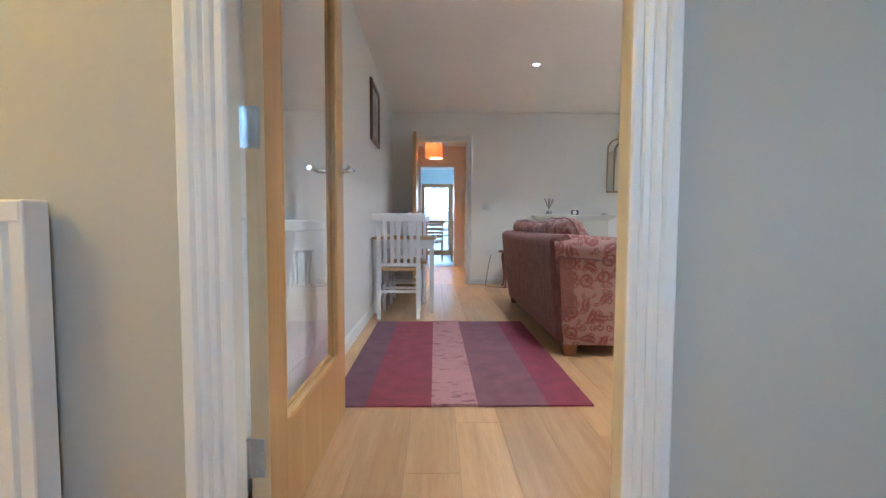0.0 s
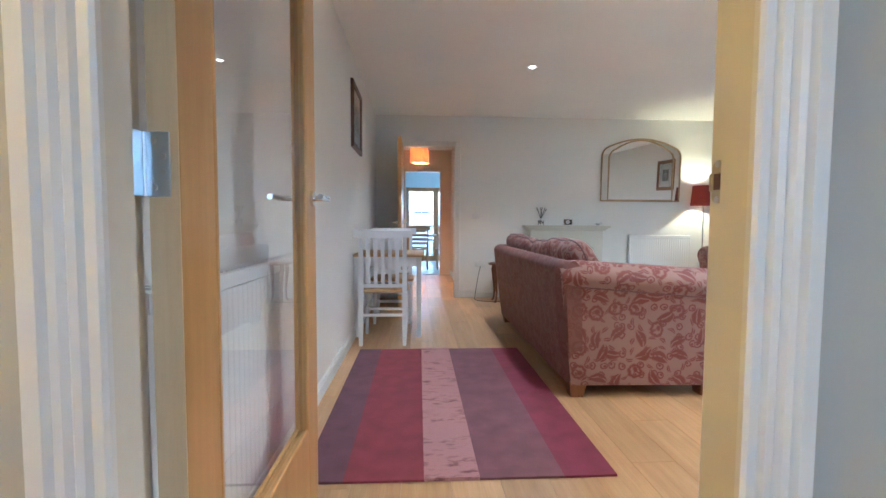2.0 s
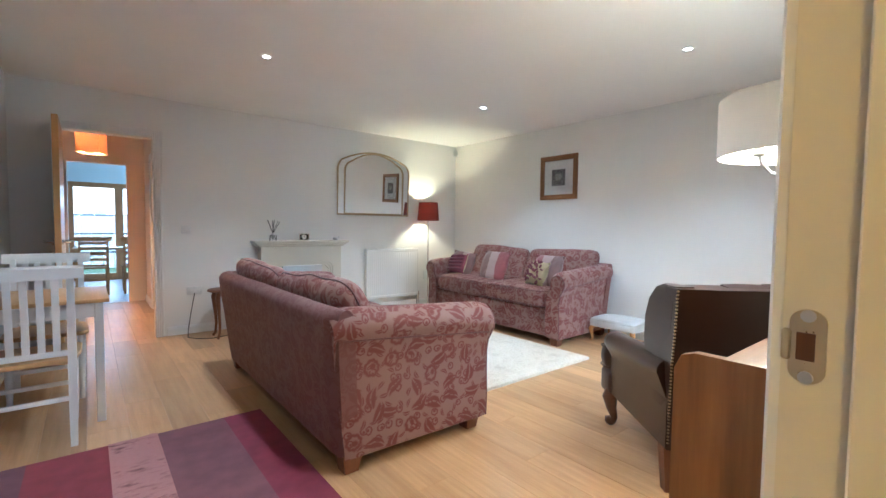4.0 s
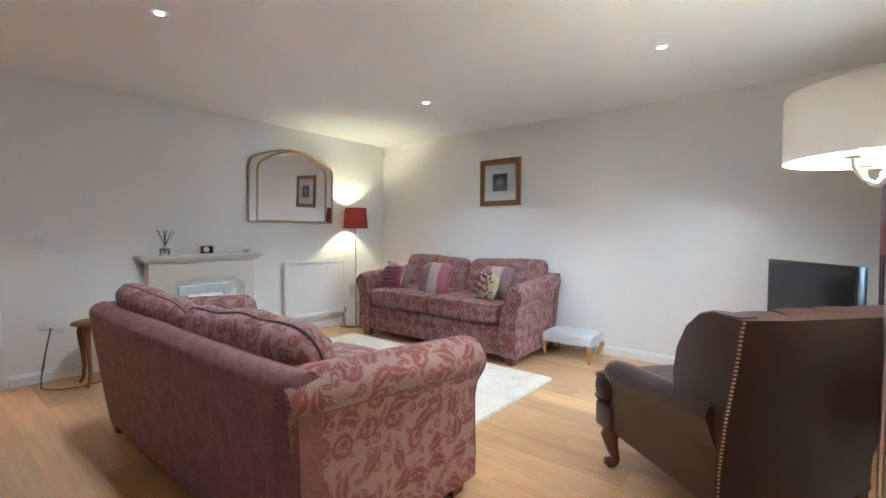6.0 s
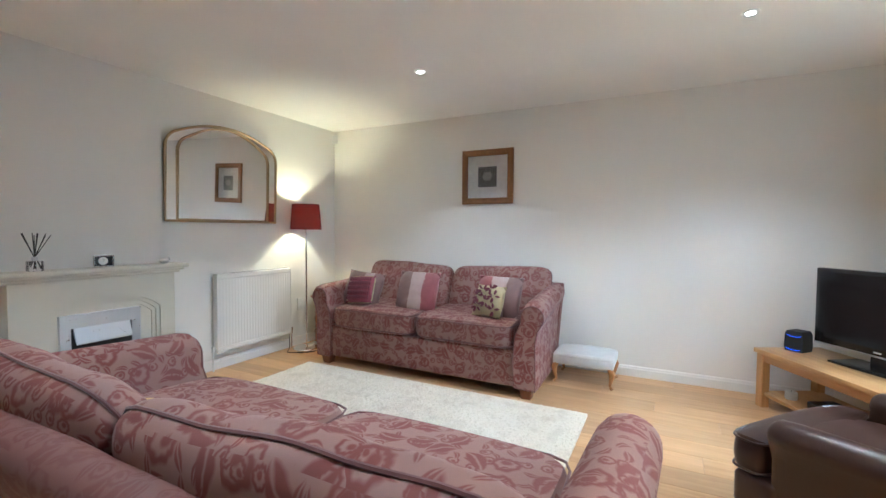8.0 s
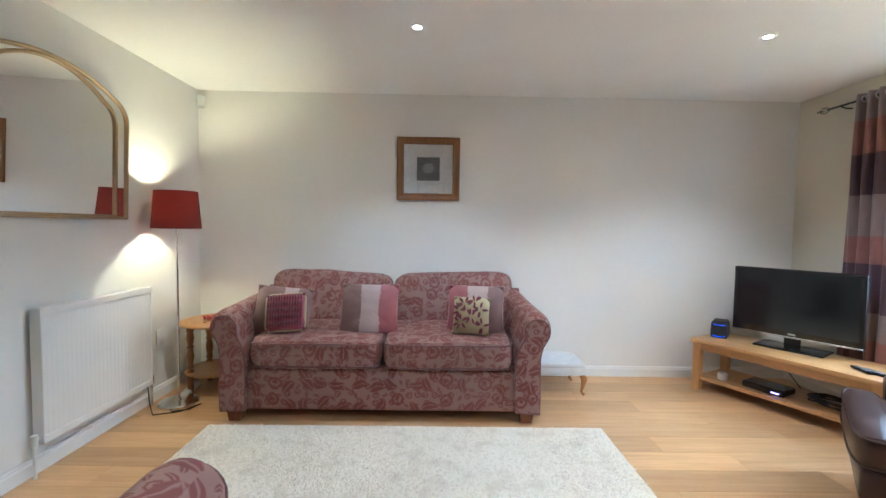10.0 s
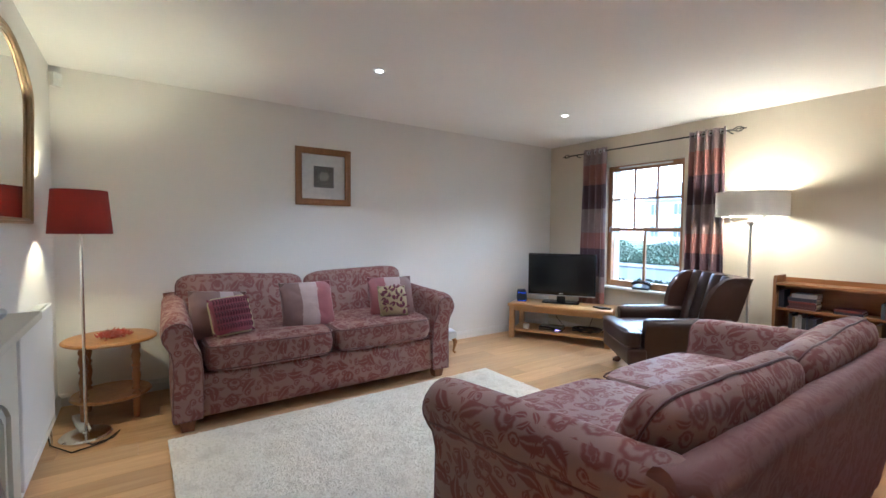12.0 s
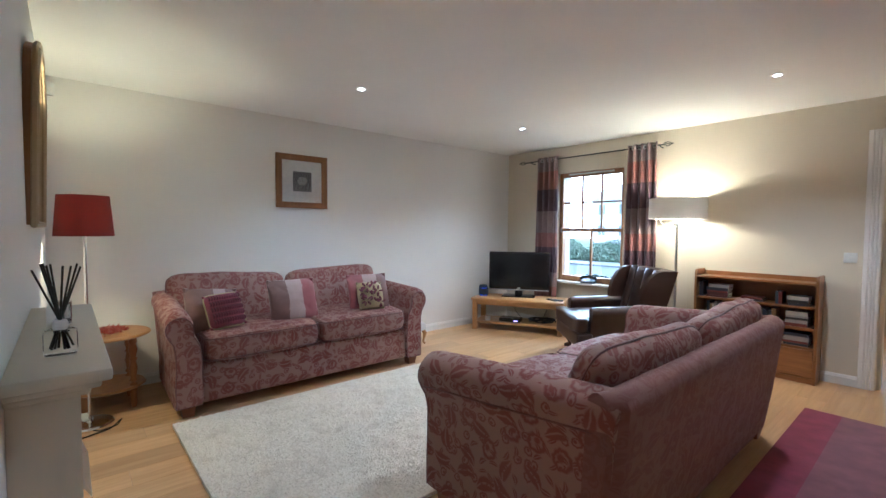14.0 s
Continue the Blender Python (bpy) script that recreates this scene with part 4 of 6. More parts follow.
# local +y is the front, local x across
bm = B()
box(bm, -0.33, 0.33, -0.30, 0.30, 0.20, 0.36, 0.02, 2)
box(bm, -0.365, 0.365, 0.28, 0.425, 0.19, 0.345, 0.025, 3)
part("seat_frame", bm, M_LEATHER, ach)
bm = B()
cushion(bm, 0.55, 0.62, 0.17, pose(0, 0.070, 0.425), 0.20, 12, 7.0, 0.04)
cushion(bm, 0.745, 0.150, 0.165, pose(0, 0.378, 0.424), 0.20, 12, 4.0, 0.04)
sc = part("seat_cushion", bm, M_LEATHER, ach, "glossy leather seat cushion")
bm = B()
for zz_ in (-0.062, 0.062):
    tube(bm, [(x, 0.378 + y, 0.425 + zz_) for x, y, z in edge_loop(0.742, 0.148, 4.0, 48)], 0.005, 6, True)
part("piping", bm, M_LEATHER, sc)
for s in (-1, 1):
    bm = B()
    secs = []
    for y, zt, w in ((-0.30, 0.645, 0.055), (-0.1, 0.635, 0.058), (0.1, 0.625, 0.060), (0.24, 0.618, 0.062), (0.285, 0.612, 0.058), (0.30, 0.60, 0.045)):
        pts = []
        for i in range(12):
            a = radians(-30 + i * 240 / 11)
            pts.append((0.338 + 1.12 * w * math.cos(a), zt - w + w * math.sin(a)))
        pts += [(0.282, 0.45), (0.282, 0.21), (0.350, 0.21), (0.352, 0.45)]
        secs.append([(s * u, y, z) for u, z in pts])
    loft(bm, secs)
    part("arm", bm, M_LEATHER, ach, "rolled leather arm")
# back: four upright flutes between two wings, raked backwards
rake = [(-0.26, 0.36), (-0.30, 0.60), (-0.345, 0.80), (-0.375, 0.96), (-0.385, 1.00)]
for k in range(4):
    bm = B()
    x0 = -0.33 + 0.165 * k
    secs = []
    for y, z in rake:
        ring = []
        top = 1.0 if z < 0.99 else 0.7
        for i in range(13):
            a = math.pi * i / 12
            ring.append((x0 + 0.0825 - 0.0835 * math.cos(a), y + (0.038 * top) * math.sin(a) + 0.05, z + 0.012 * math.sin(math.pi * (x0 + 0.4) / 0.8)))
        ring += [(x0 + 0.165, y - 0.0, z), (x0, y - 0.0, z)]
        secs.append(ring)
    loft(bm, secs)
    part("back_flute", bm, M_LEATHER, ach, "padded leather flute")
bm = B()
secs = []
for y, z in [(-0.255, 0.205)] + rake:
    hw = 0.345 + 0.05 * max(0, (z - 0.35)) / 0.65
    yb = y - 0.015
    secs.append([(-hw, yb + 0.055, z), (-hw, yb - 0.03, z), (-hw * 0.6, yb - 0.055, z), (0, yb - 0.062, z), (hw * 0.6, yb - 0.055, z), (hw, yb - 0.03, z), (hw, yb + 0.055, z), (0, yb + 0.03, z)])
loft(bm, secs)
part("back_panel", bm, M_LEATHER, ach, "smooth leather outside back")
for s in (-1, 1):
    bm = B()
    secs = []
    for z, yf, yb, xo in ((0.40, -0.13, -0.29, 0.350), (0.58, -0.105, -0.31, 0.358), (0.70, -0.11, -0.335, 0.37), (0.82, -0.14, -0.365, 0.382), (0.92, -0.19, -0.39, 0.39), (0.985, -0.25, -0.405, 0.39), (1.005, -0.30, -0.405, 0.385)):
        n = 5
        ring = [(s * (xo + 0.0), yb, z), (s * (xo + 0.004), (yb + yf) / 2, z), (s * (xo - 0.004), yf, z), (s * (xo - 0.028), yf + 0.022, z), (s * (xo - 0.055), yf, z), (s * (xo - 0.06), (yb + yf) / 2, z), (s * (xo - 0.07), yb, z)]
        secs.append(ring)
    loft(bm, secs)
    part("wing", bm, M_LEATHER, ach, "curved leather wing")
# brass nails down the back edges and over the top
M_BRASS = metal("brass_nail", (0.62, 0.50, 0.32), 0.3)
for s in (-1, 1):
    bm = B()
    for i in range(46):
        z = 0.24 + 0.75 * i / 45
        yy = np.interp(z, [0.205, 0.36, 0.60, 0.80, 0.96, 1.0], [-0.30, -0.305, -0.345, -0.39, -0.42, -0.43])
        hw = 0.345 + 0.05 * max(0, (z - 0.35)) / 0.65
        bmesh.ops.create_uvsphere(bm, u_segments=6, v_segments=4, radius=0.006, matrix=pose(s * (hw - 0.004), yy + 0.002, z))
    part("nail_row", bm, M_BRASS, ach, "row of brass upholstery nails")
bm = B()
for i in range(40):
    x = -0.385 + 0.77 * i / 39
    bmesh.ops.create_uvsphere(bm, u_segments=6, v_segments=4, radius=0.0055, matrix=pose(x, -0.447 + 0.035 * (x / 0.39) ** 2, 0.985))
part("nail_row", bm, M_BRASS, ach, "row of brass upholstery nails")
for s in (-1, 1):
    bm = B()
    path = [(s * 0.315, 0.32, 0.24), (s * 0.345, 0.320, 0.17), (s * 0.342, 0.297, 0.11), (s * 0.330, 0.285, 0.06), (s * 0.336, 0.293, 0.035), (s * 0.343, 0.300, 0.02)]
    tube(bm, path, [0.045, 0.042, 0.028, 0.019, 0.022, 0.020], 12)
    bmesh.ops.create_uvsphere(bm, u_segments=12, v_segments=8, radius=0.030, matrix=pose(s * 0.345, 0.303, 0.029))
    for a in (-0.5, 0.3, 1.1):
        tube(bm, [(s * 0.338, 0.293, 0.058), (s * 0.345 + 0.028 * math.sin(a), 0.303 + 0.030 * math.cos(a), 0.038), (s * 0.345 + 0.029 * math.sin(a), 0.303 + 0.031 * math.cos(a), 0.008)], 0.007, 6)
    part("front_leg", bm, M_DARKWOOD, ach, "carved ball and claw foot")
    bm = B()
    secs = [[(s * 0.325 + dx * w, y + dy * w, z) for dx, dy in ((-1, -1), (1, -1), (1, 1), (-1, 1))] for y, z, w in ((-0.285, 0.0, 0.021), (-0.275, 0.10, 0.023), (-0.265, 0.21, 0.026))]
    loft(bm, secs)
    part("back_leg", bm, M_FOOTWOOD, ach, "", False)
# ---------- television and its table ----------
tvt = thing("television_table", pose(4.12, 2.13, 0, 0, 0, 28), "low oak table with a lower shelf, standing in the corner", "table")
# local x along the front, local +y to the room
L2, D2 = 0.585, 0.235
bm = B()
box(bm, -L2 - 0.015, L2 + 0.015, -D2 - 0.015, D2 + 0.015, 0.392, 0.425, 0.005, 2)
part("tabletop", bm, M_OAK, tvt)
bm = B()
box(bm, -L2 + 0.05, L2 - 0.05, D2 - 0.035, D2 - 0.012, 0.335, 0.392, 0.002)
part("apron", bm, M_OAK, tvt, "", False)
bm = B()
box(bm, -L2 + 0.05, L2 - 0.05, -D2 + 0.012, -D2 + 0.035, 0.335, 0.392, 0.002)
part("apron", bm, M_OAK, tvt, "", False)
for s in (-1, 1):
    bm = B()
    box(bm, s * (L2 - 0.025) - 0.011, s * (L2 - 0.025) + 0.011, -D2 + 0.03, D2 - 0.03, 0.335, 0.392, 0.002)
    part("apron", bm, M_OAK, tvt, "", False)
    for q in (-1, 1):
        bm = B()
        box(bm, s * (L2 - 0.03) - 0.03, s * (L2 - 0.03) + 0.03, q * (D2 - 0.03) - 0.03, q * (D2 - 0.03) + 0.03, 0, 0.392, 0.004)
        part("leg", bm, wood("oak_leg_%d%d" % (s, q), (0.56, 0.33, 0.13), (0.40, 0.21, 0.075), 2, 0.4), tvt, "", False)
bm = B()
box(bm, -L2 + 0.02, L2 - 0.02, -D2 + 0.02, D2 - 0.02, 0.088, 0.112, 0.003)
part("shelf", bm, M_OAK, tvt)

tv = thing("television", pose(4.205, 2.045, 0.425, 0, 0, 34), "flat black television switched off on a glass foot", "television")
bm = B()
box(bm, -0.405, 0.405, -0.035, 0.018, 0.085, 0.605, 0.008, 2)
box(bm, -0.25, 0.25, -0.075, -0.03, 0.16, 0.50, 0.02, 2)
part("casing", bm, M_BLACK, tv)
bm = B()
box(bm, -0.378, 0.378, 0.0185, 0.0205, 0.135, 0.580)
part("screen", bm, M_SCREEN, tv, "glossy dark screen", False)
bm = B()
box(bm, -0.40, 0.40, 0.010, 0.021, 0.083, 0.094, 0.002)
part("trim_strip", bm, M_STEEL, tv, "silver strip under the screen", False)
bm = B()
box(bm, -0.022, 0.022, 0.0205, 0.0215, 0.108, 0.118)
part("maker_mark", bm, M_WHITEPL, tv, "small pale mark", False)
bm = B()
box(bm, -0.05, 0.05, -0.025, 0.01, 0.01, 0.10, 0.006)
part("neck", bm, M_BLACK, tv)
bm = B()
box(bm, -0.22, 0.22, -0.12, 0.12, 0.0, 0.014, 0.006, 2)
part("foot", bm, M_BLACK, tv)


def on_table(x, y, z=0.425):
    return tvt.matrix_world @ Matrix.Translation((x, y, z))


# a speaker dock, remote controls, boxes and cables
sp = thing("speaker_dock", on_table(0.50, 0.00) @ pose(0, 0, 0, 0, 0, 20), "small black speaker with blue lights", "speaker")
bm = B()
prism(bm, [(-0.055, 0.0), (0.055, 0.0), (0.062, 0.03), (0.058, 0.12), (0.045, 0.145), (-0.045, 0.145), (-0.058, 0.12), (-0.062, 0.03)], -0.055, 0.055, 'y')
part("casing", bm, M_BLACKMATT, sp)
for z in (0.022, 0.118):
    bm = B()
    tube(bm, [(0.045 * math.cos(a), 0.0555, z + 0.012 * math.sin(a)) for a in np.linspace(math.pi * 1.05, math.pi * 1.95, 9)], 0.0018, 6)
    part("blue_light", bm, M_BLUELED, sp, "glowing blue light ring")
for x, r in ((0.44, 10), (0.50, 24)):
    rc = thing("remote_control", on_table(-x, 0.09) @ pose(0, 0, 0, 0, 0, 40 + r), "black remote control lying on the oak table", "remote control", "remote controls")
    bm = B()
    box(bm, -0.024, 0.024, -0.08, 0.08, 0, 0.018, 0.006, 2)
    part("body", bm, M_BLACK, rc)
    bm = B()
    for i in range(3):
        for j in range(6):
            box(bm, -0.015 + i * 0.012, -0.007 + i * 0.012, -0.06 + j * 0.02, -0.05 + j * 0.02, 0.0175, 0.020)
    part("buttons", bm, plain("grey_keys_%d" % r, (0.25, 0.25, 0.27), 0.5), rc, "", False)
dv = thing("set_top_box", on_table(0.10, 0.06, 0.112), "slim black set-top box on the lower shelf", "media box")
bm = B()
box(bm, -0.14, 0.14, -0.09, 0.09, 0.004, 0.05, 0.006)
part("casing", bm, M_BLACK, dv)
bm = B()
box(bm, -0.11, -0.06, 0.0905, 0.0915, 0.018, 0.026)
part("display", bm, glow("violet_led", (0.5, 0.35, 1.0), 2.0), dv, "small violet display", False)
cd = thing("candle_jar", on_table(0.40, 0.12, 0.112), "small white candle in a glass jar", "candle")
bm = B()
lathe(bm, [(0.032, 0.0), (0.036, 0.006), (0.036, 0.05), (0.030, 0.055)], 20)
part("jar", bm, M_WHITEPL, cd)
bm = B()
tube(bm, [(0, 0, 0.053), (0, 0, 0.062)], 0.002, 6)
part("wick", bm, M_BLACKMATT, cd)
bm = B()
rnd = random.Random(3)
pts = []
for i in range(90):
    a = i * 0.36
    pts.append((0.30 + (0.17 + 0.03 * math.sin(i * 0.7)) * math.cos(a), 0.02 + (0.085 + 0.02 * math.cos(i * 0.9)) * math.sin(a), 0.122 + 0.035 * abs(math.sin(i * 0.23))))
tube(bm, pts, 0.0065, 6)
cb = solid("cable_coil", bm, M_BLACKMATT, "coil of black cables on the lower shelf", "cable", tvt.matrix_world @ pose(0, 0, 0, 0, 0, 180))
bm = B()
tube(bm, [(-0.35, -0.20, 0.36), (-0.33, -0.26, 0.25), (-0.28, -0.26, 0.12), (-0.31, -0.25, 0.01), (-0.2, -0.27, 0.006)], 0.004, 6)
solid("loose_cable", bm, M_BLACKMATT, "thin black cable hanging behind the table", "cable", tvt.matrix_world)
bm = B()
tube(bm, [(0.05, -0.20, 0.36), (0.12, -0.26, 0.22), (0.02, -0.26, 0.10), (0.08, -0.24, 0.01), (0.2, -0.25, 0.006)], 0.004, 6)
solid("loose_cable", bm, M_BLACKMATT, "thin black cable hanging behind the table", "cable", tvt.matrix_world)

# telephone on the sill
ph = thing("telephone", pose(3.42, 1.60, WZ0 + 0.028, 0, 0, 15), "dark blue-grey telephone on the window sill", "telephone")
bm = B()
prism(bm, [(-0.05, 0), (0.05, 0), (0.05, 0.02), (-0.05, 0.055)], -0.09, 0.09, 'x')
part("base", bm, plain("phone_grey", (0.04, 0.05, 0.07), 0.35), ph)
bm = B()
tube(bm, [(-0.10, 0, 0.05), (-0.08, 0, 0.072), (0.0, 0, 0.09), (0.08, 0, 0.072), (0.10, 0, 0.05)], [0.020, 0.022, 0.014, 0.022, 0.020], 10)
part("handset", bm, M_BLACK, ph)

# ---------- curtains ----------
pole = thing("curtain_pole", pose(0, 1.685, 2.285), "thin black iron curtain pole with cage finials", "curtain pole")
bm = B()
tube(bm, [(2.50, 0, 0), (4.40, 0, 0)], 0.008, 10)
part("rod", bm, M_IRON, pole)
for xs, s in ((2.50, -1), (4.40, 1)):
    bm = B()
    for k in range(6):
        a = 2 * math.pi * k / 6
        tube(bm, [(xs + s * 0.10 * u, 0.026 * math.sin(math.pi * u) * math.cos(a + 1.6 * u), 0.026 * math.sin(math.pi * u) * math.sin(a + 1.6 * u)) for u in np.linspace(0, 1, 9)], 0.003, 5)
    tube(bm, [(xs + s * 0.098, 0, 0), (xs + s * 0.115, 0, 0)], 0.006, 8)
    part("finial", bm, M_IRON, pole, "twisted cage finial")
for xs in (2.53, 4.30):
    bm = B()
    tube(bm, [(xs, -0.085, -0.02), (xs, -0.03, -0.02), (xs, 0.0, -0.008)], 0.006, 8)
    part("bracket", bm, M_IRON, pole)


def curtain(x0, x1, label, seed):
    t = thing("curtain", pose(0, 1.685, 0), label, "curtain", "pair of eyelet curtains")
    nx, nz = 72, 40
    zb, zt = 0.36, 2.325
    bm = B()
    rnd = random.Random(seed)
    ph_ = rnd.random() * 6
    g = []
    for i in range(nx + 1):
        u = i / nx
        col = []
        for j in range(nz + 1):
            k = j / nz
            amp = 0.032 - 0.008 * k + 0.010 * noise.noise((u * 3, k * 2, seed))
            cx = (x0 + x1) / 2
            wid = (x1 - x0) * (1.0 + 0.10 * k)
            x = cx + (u - 0.5) * wid + 0.018 * noise.noise((u * 4, k * 2.5, seed + 3))
            y = amp * math.sin(u * 2 * math.pi * 4 + ph_) + 0.012 * math.sin(u * 31 + k * 3) * k
            col.append(bm.verts.new((x, y, zt - (zt - zb) * k)))
        g.append(col)
    cuts = ((2.12, 0), (1.86, 1), (1.60, 2), (1.30, 0), (1.12, 1), (0.75, 2), (0.55, 0), (0.0, 1))
    for i in range(nx):
        for j in range(nz):
            f = bm.faces.new((g[i][j], g[i + 1][j], g[i + 1][j + 1], g[i][j + 1]))
            z = (g[i][j].co.z + g[i][j + 1].co.z) / 2
            for lim, mi in cuts:
                if z > lim:
                    f.material_index = mi
                    break
    p = part("cloth", bm, [M_CURT["taupe"], M_CURT["rust"], M_CURT["plum"]], t)
    so = p.modifiers.new("thick", 'SOLIDIFY')
    so.thickness = 0.003
    for k in range(9):
        u = (k + 0.5) / 10
        x = x0 + (x1 - x0) * u
        bm = B()
        tube(bm, [(x, 0.022 * math.cos(a), 2.285 + 0.022 * math.sin(a)) for a in np.linspace(0, 2 * math.pi, 15)[:-1]], 0.005, 6, True)
        part("eyelet", bm, M_STEEL, t)
    return t


curtain(2.545, 2.885, "taupe, rust and plum striped eyelet curtain drawn open", 1)
curtain(3.865, 4.205, "taupe, rust and plum striped eyelet curtain hanging beside the television", 2)

# ---------- lamps ----------


def shell(bm, r0, z0, r1, z1, th=0.003, seg=40):
    lathe(bm, [(r0, z0), (r1, z1), (r1 - th, z1), (r0 - th, z0), (r0, z0)], seg, (0, 0), False)


la = thing("floor_lamp", pose(4.10, 6.62, 0), "slim chrome floor lamp with a dark red drum shade, lit", "floor lamp")
bm = B()
lathe(bm, [(0.135, 0.0), (0.135, 0.012), (0.125, 0.022), (0.02, 0.026), (0.012, 0.035)], 36)
part("base", bm, M_CHROME, la)
bm = B()
tube(bm, [(0, 0, 0.03), (0, 0, 1.36)], 0.009, 12)
part("pole", bm, M_CHROME, la)
bm = B()
shell(bm, 0.160, 1.270, 0.138, 1.535)
sh = part("shade", bm, M_SHADE_RED, la, "dark red fabric drum shade")
bm = B()
for a in (0, 2.094, 4.188):
    tube(bm, [(0.02 * math.cos(a), 0.02 * math.sin(a), 1.36), (0.151 * math.cos(a), 0.151 * math.sin(a), 1.36)], 0.002, 5)
part("spider", bm, M_STEEL, sh)
bm = B()
bmesh.ops.create_uvsphere(bm, u_segments=14, v_segments=10, radius=0.026, matrix=pose(0, 0, 1.42))
tube(bm, [(0, 0, 1.36), (0, 0, 1.40)], 0.014, 10)
bu = part("bulb", bm, M_BULB, la)
bu.visible_shadow = False
bm = B()
tube(bm, [(-0.10, 0.02, 0.012), (-0.16, -0.04, 0.006), (-0.12, -0.14, 0.006), (-0.02, -0.17, 0.006), (-0.16, -0.10, 0.006), (-0.22, 0.05, 0.006), (-0.08, 0.16, 0.02), (-0.06, 0.19, 0.20)], 0.004, 6)
part("flex", bm, M_BLACKMATT, la, "black flex curled on the floor")

lb = thing("floor_lamp", pose(2.24, 1.90, 0), "brushed steel floor lamp with a wide cream drum shade, lit", "floor lamp")
bm = B()
lathe(bm, [(0.14, 0.0), (0.14, 0.014), (0.12, 0.022), (0.02, 0.03), (0.014, 0.04)], 36)
part("base", bm, M_STEEL, lb)
bm = B()
tube(bm, [(0, 0, 0.03), (0, 0, 1.41)], 0.011, 12)
part("pole", bm, M_STEEL, lb)
bm = B()
lathe(bm, [(0.014, 1.375), (0.034, 1.38), (0.034, 1.41), (0.022, 1.425), (0.012, 1.45)], 20)
part("hub", bm, M_STEEL, lb)
bm = B()
shell(bm, 0.272, 1.452, 0.272, 1.665)
part("shade", bm, M_SHADE_CREAM, lb, "cream fabric drum shade")
for k in range(3):
    a = radians(20 + 120 * k)
    bm = B()
    tube(bm, [(r * math.cos(a), r * math.sin(a), z) for r, z in ((0.02, 1.41), (0.07, 1.375), (0.12, 1.385), (0.155, 1.42), (0.16, 1.45))], 0.006, 8)
    lathe(bm, [(0.018, 1.445), (0.024, 1.45), (0.018, 1.46), (0.014, 1.50)], 12, (0.16 * math.cos(a), 0.16 * math.sin(a)))
    ar = part("arm", bm, M_STEEL, lb, "curved steel arm")
    bm = B()
    bmesh.ops.create_uvsphere(bm, u_segments=10, v_segments=8, radius=0.022, matrix=pose(0.16 * math.cos(a), 0.16 * math.sin(a), 1.53))
    bu = part("bulb", bm, M_BULB, ar)
    bu.visible_shadow = False

pe = thing("pendant_lamp", pose(0.27, 7.9, 0), "square orange fabric pendant lamp in the corridor, lit", "pendant lamp")
bm = B()
tube(bm, [(0, 0, 2.16), (0, 0, 2.45)], 0.004, 6)
part("flex", bm, M_WHITEPL, pe)
bm = B()
lathe(bm, [(0.035, 2.43), (0.05, 2.449)], 16)
part("ceiling_rose", bm, M_WHITEPL, pe)
bm = B()
lathe(bm, [(0.16, 1.965), (0.155, 2.225), (0.152, 2.225), (0.157, 1.965), (0.16, 1.965)], 4, (0, 0), False)
bmesh.ops.rotate(bm, verts=bm.verts, cent=(0, 0, 0), matrix=Matrix.Rotation(radians(25), 3, 'Z'))
part("shade", bm, M_SHADE_ORANGE, pe, "square orange fabric shade", False)
bm = B()
bmesh.ops.create_uvsphere(bm, u_segments=12, v_segments=8, radius=0.03, matrix=pose(0, 0, 2.09))
bu = part("bulb", bm, M_BULB, pe)
bu.visible_shadow = False

for sx, sy in SPOTS:
    t = thing("downlight", pose(sx, sy, ZC), "small round recessed ceiling downlight, lit", "ceiling light", "ceiling downlights")
    bm = B()
    lathe(bm, [(0.023, -0.001), (0.0235, -0.004), (0.040, -0.006), (0.044, -0.003), (0.044, 0.0005)], 28, (0, 0), False)
    part("rim", bm, M_WHITEPL, t)
    bm = B()
    lathe(bm, [(0.0235, -0.0025), (0.0235, -0.0008)], 24)
    d_ = part("diffuser", bm, M_DOWN, t, "glowing lens")
    d_.visible_shadow = False

# ---------- fireplace wall ----------
fp = thing("fireplace", pose(0, YN, 0), "cream fireplace surround with an arched moulding and steel fire", "fireplace")
FX0, FX1 = 1.76, 2.75
FC = (FX0 + FX1) / 2
bm = B()
box(bm, 1.675, 2.835, -0.195, 0, 0.965, 0.995, 0.006, 2)
part("mantel_shelf", bm, M_STONE, fp)
for x0, x1, y0, z0 in ((1.70, 2.81, -0.175, 0.945), (1.725, 2.785, -0.155, 0.925)):
    bm = B()
    box(bm, x0, x1, y0, 0, z0, z0 + 0.021, 0.007, 2)
    part("moulding", bm, M_STONE, fp)


def arch(w, spring, rise, n=18):
    return [(FC - w + 2 * w * i / n, spring + rise * math.sqrt(max(0, 1 - ((2 * i / n - 1) * 0.93) ** 2))) for i in range(n + 1)]


def arched_front(bm, x0, x1, top, inner, y0, y1):
    """A board from the floor to top with an arched hole, between the depths y0 and y1."""
    outer_l, outer_r = (x0, 0.0), (x1, 0.0)
    loop = [(x0, 0.0), (x0, top), (x1, top), (x1, 0.0), (inner[-1][0], 0.0)] + list(reversed(inner)) + [(inner[0][0], 0.0)]
    prism(bm, loop, y0, y1, 'y')


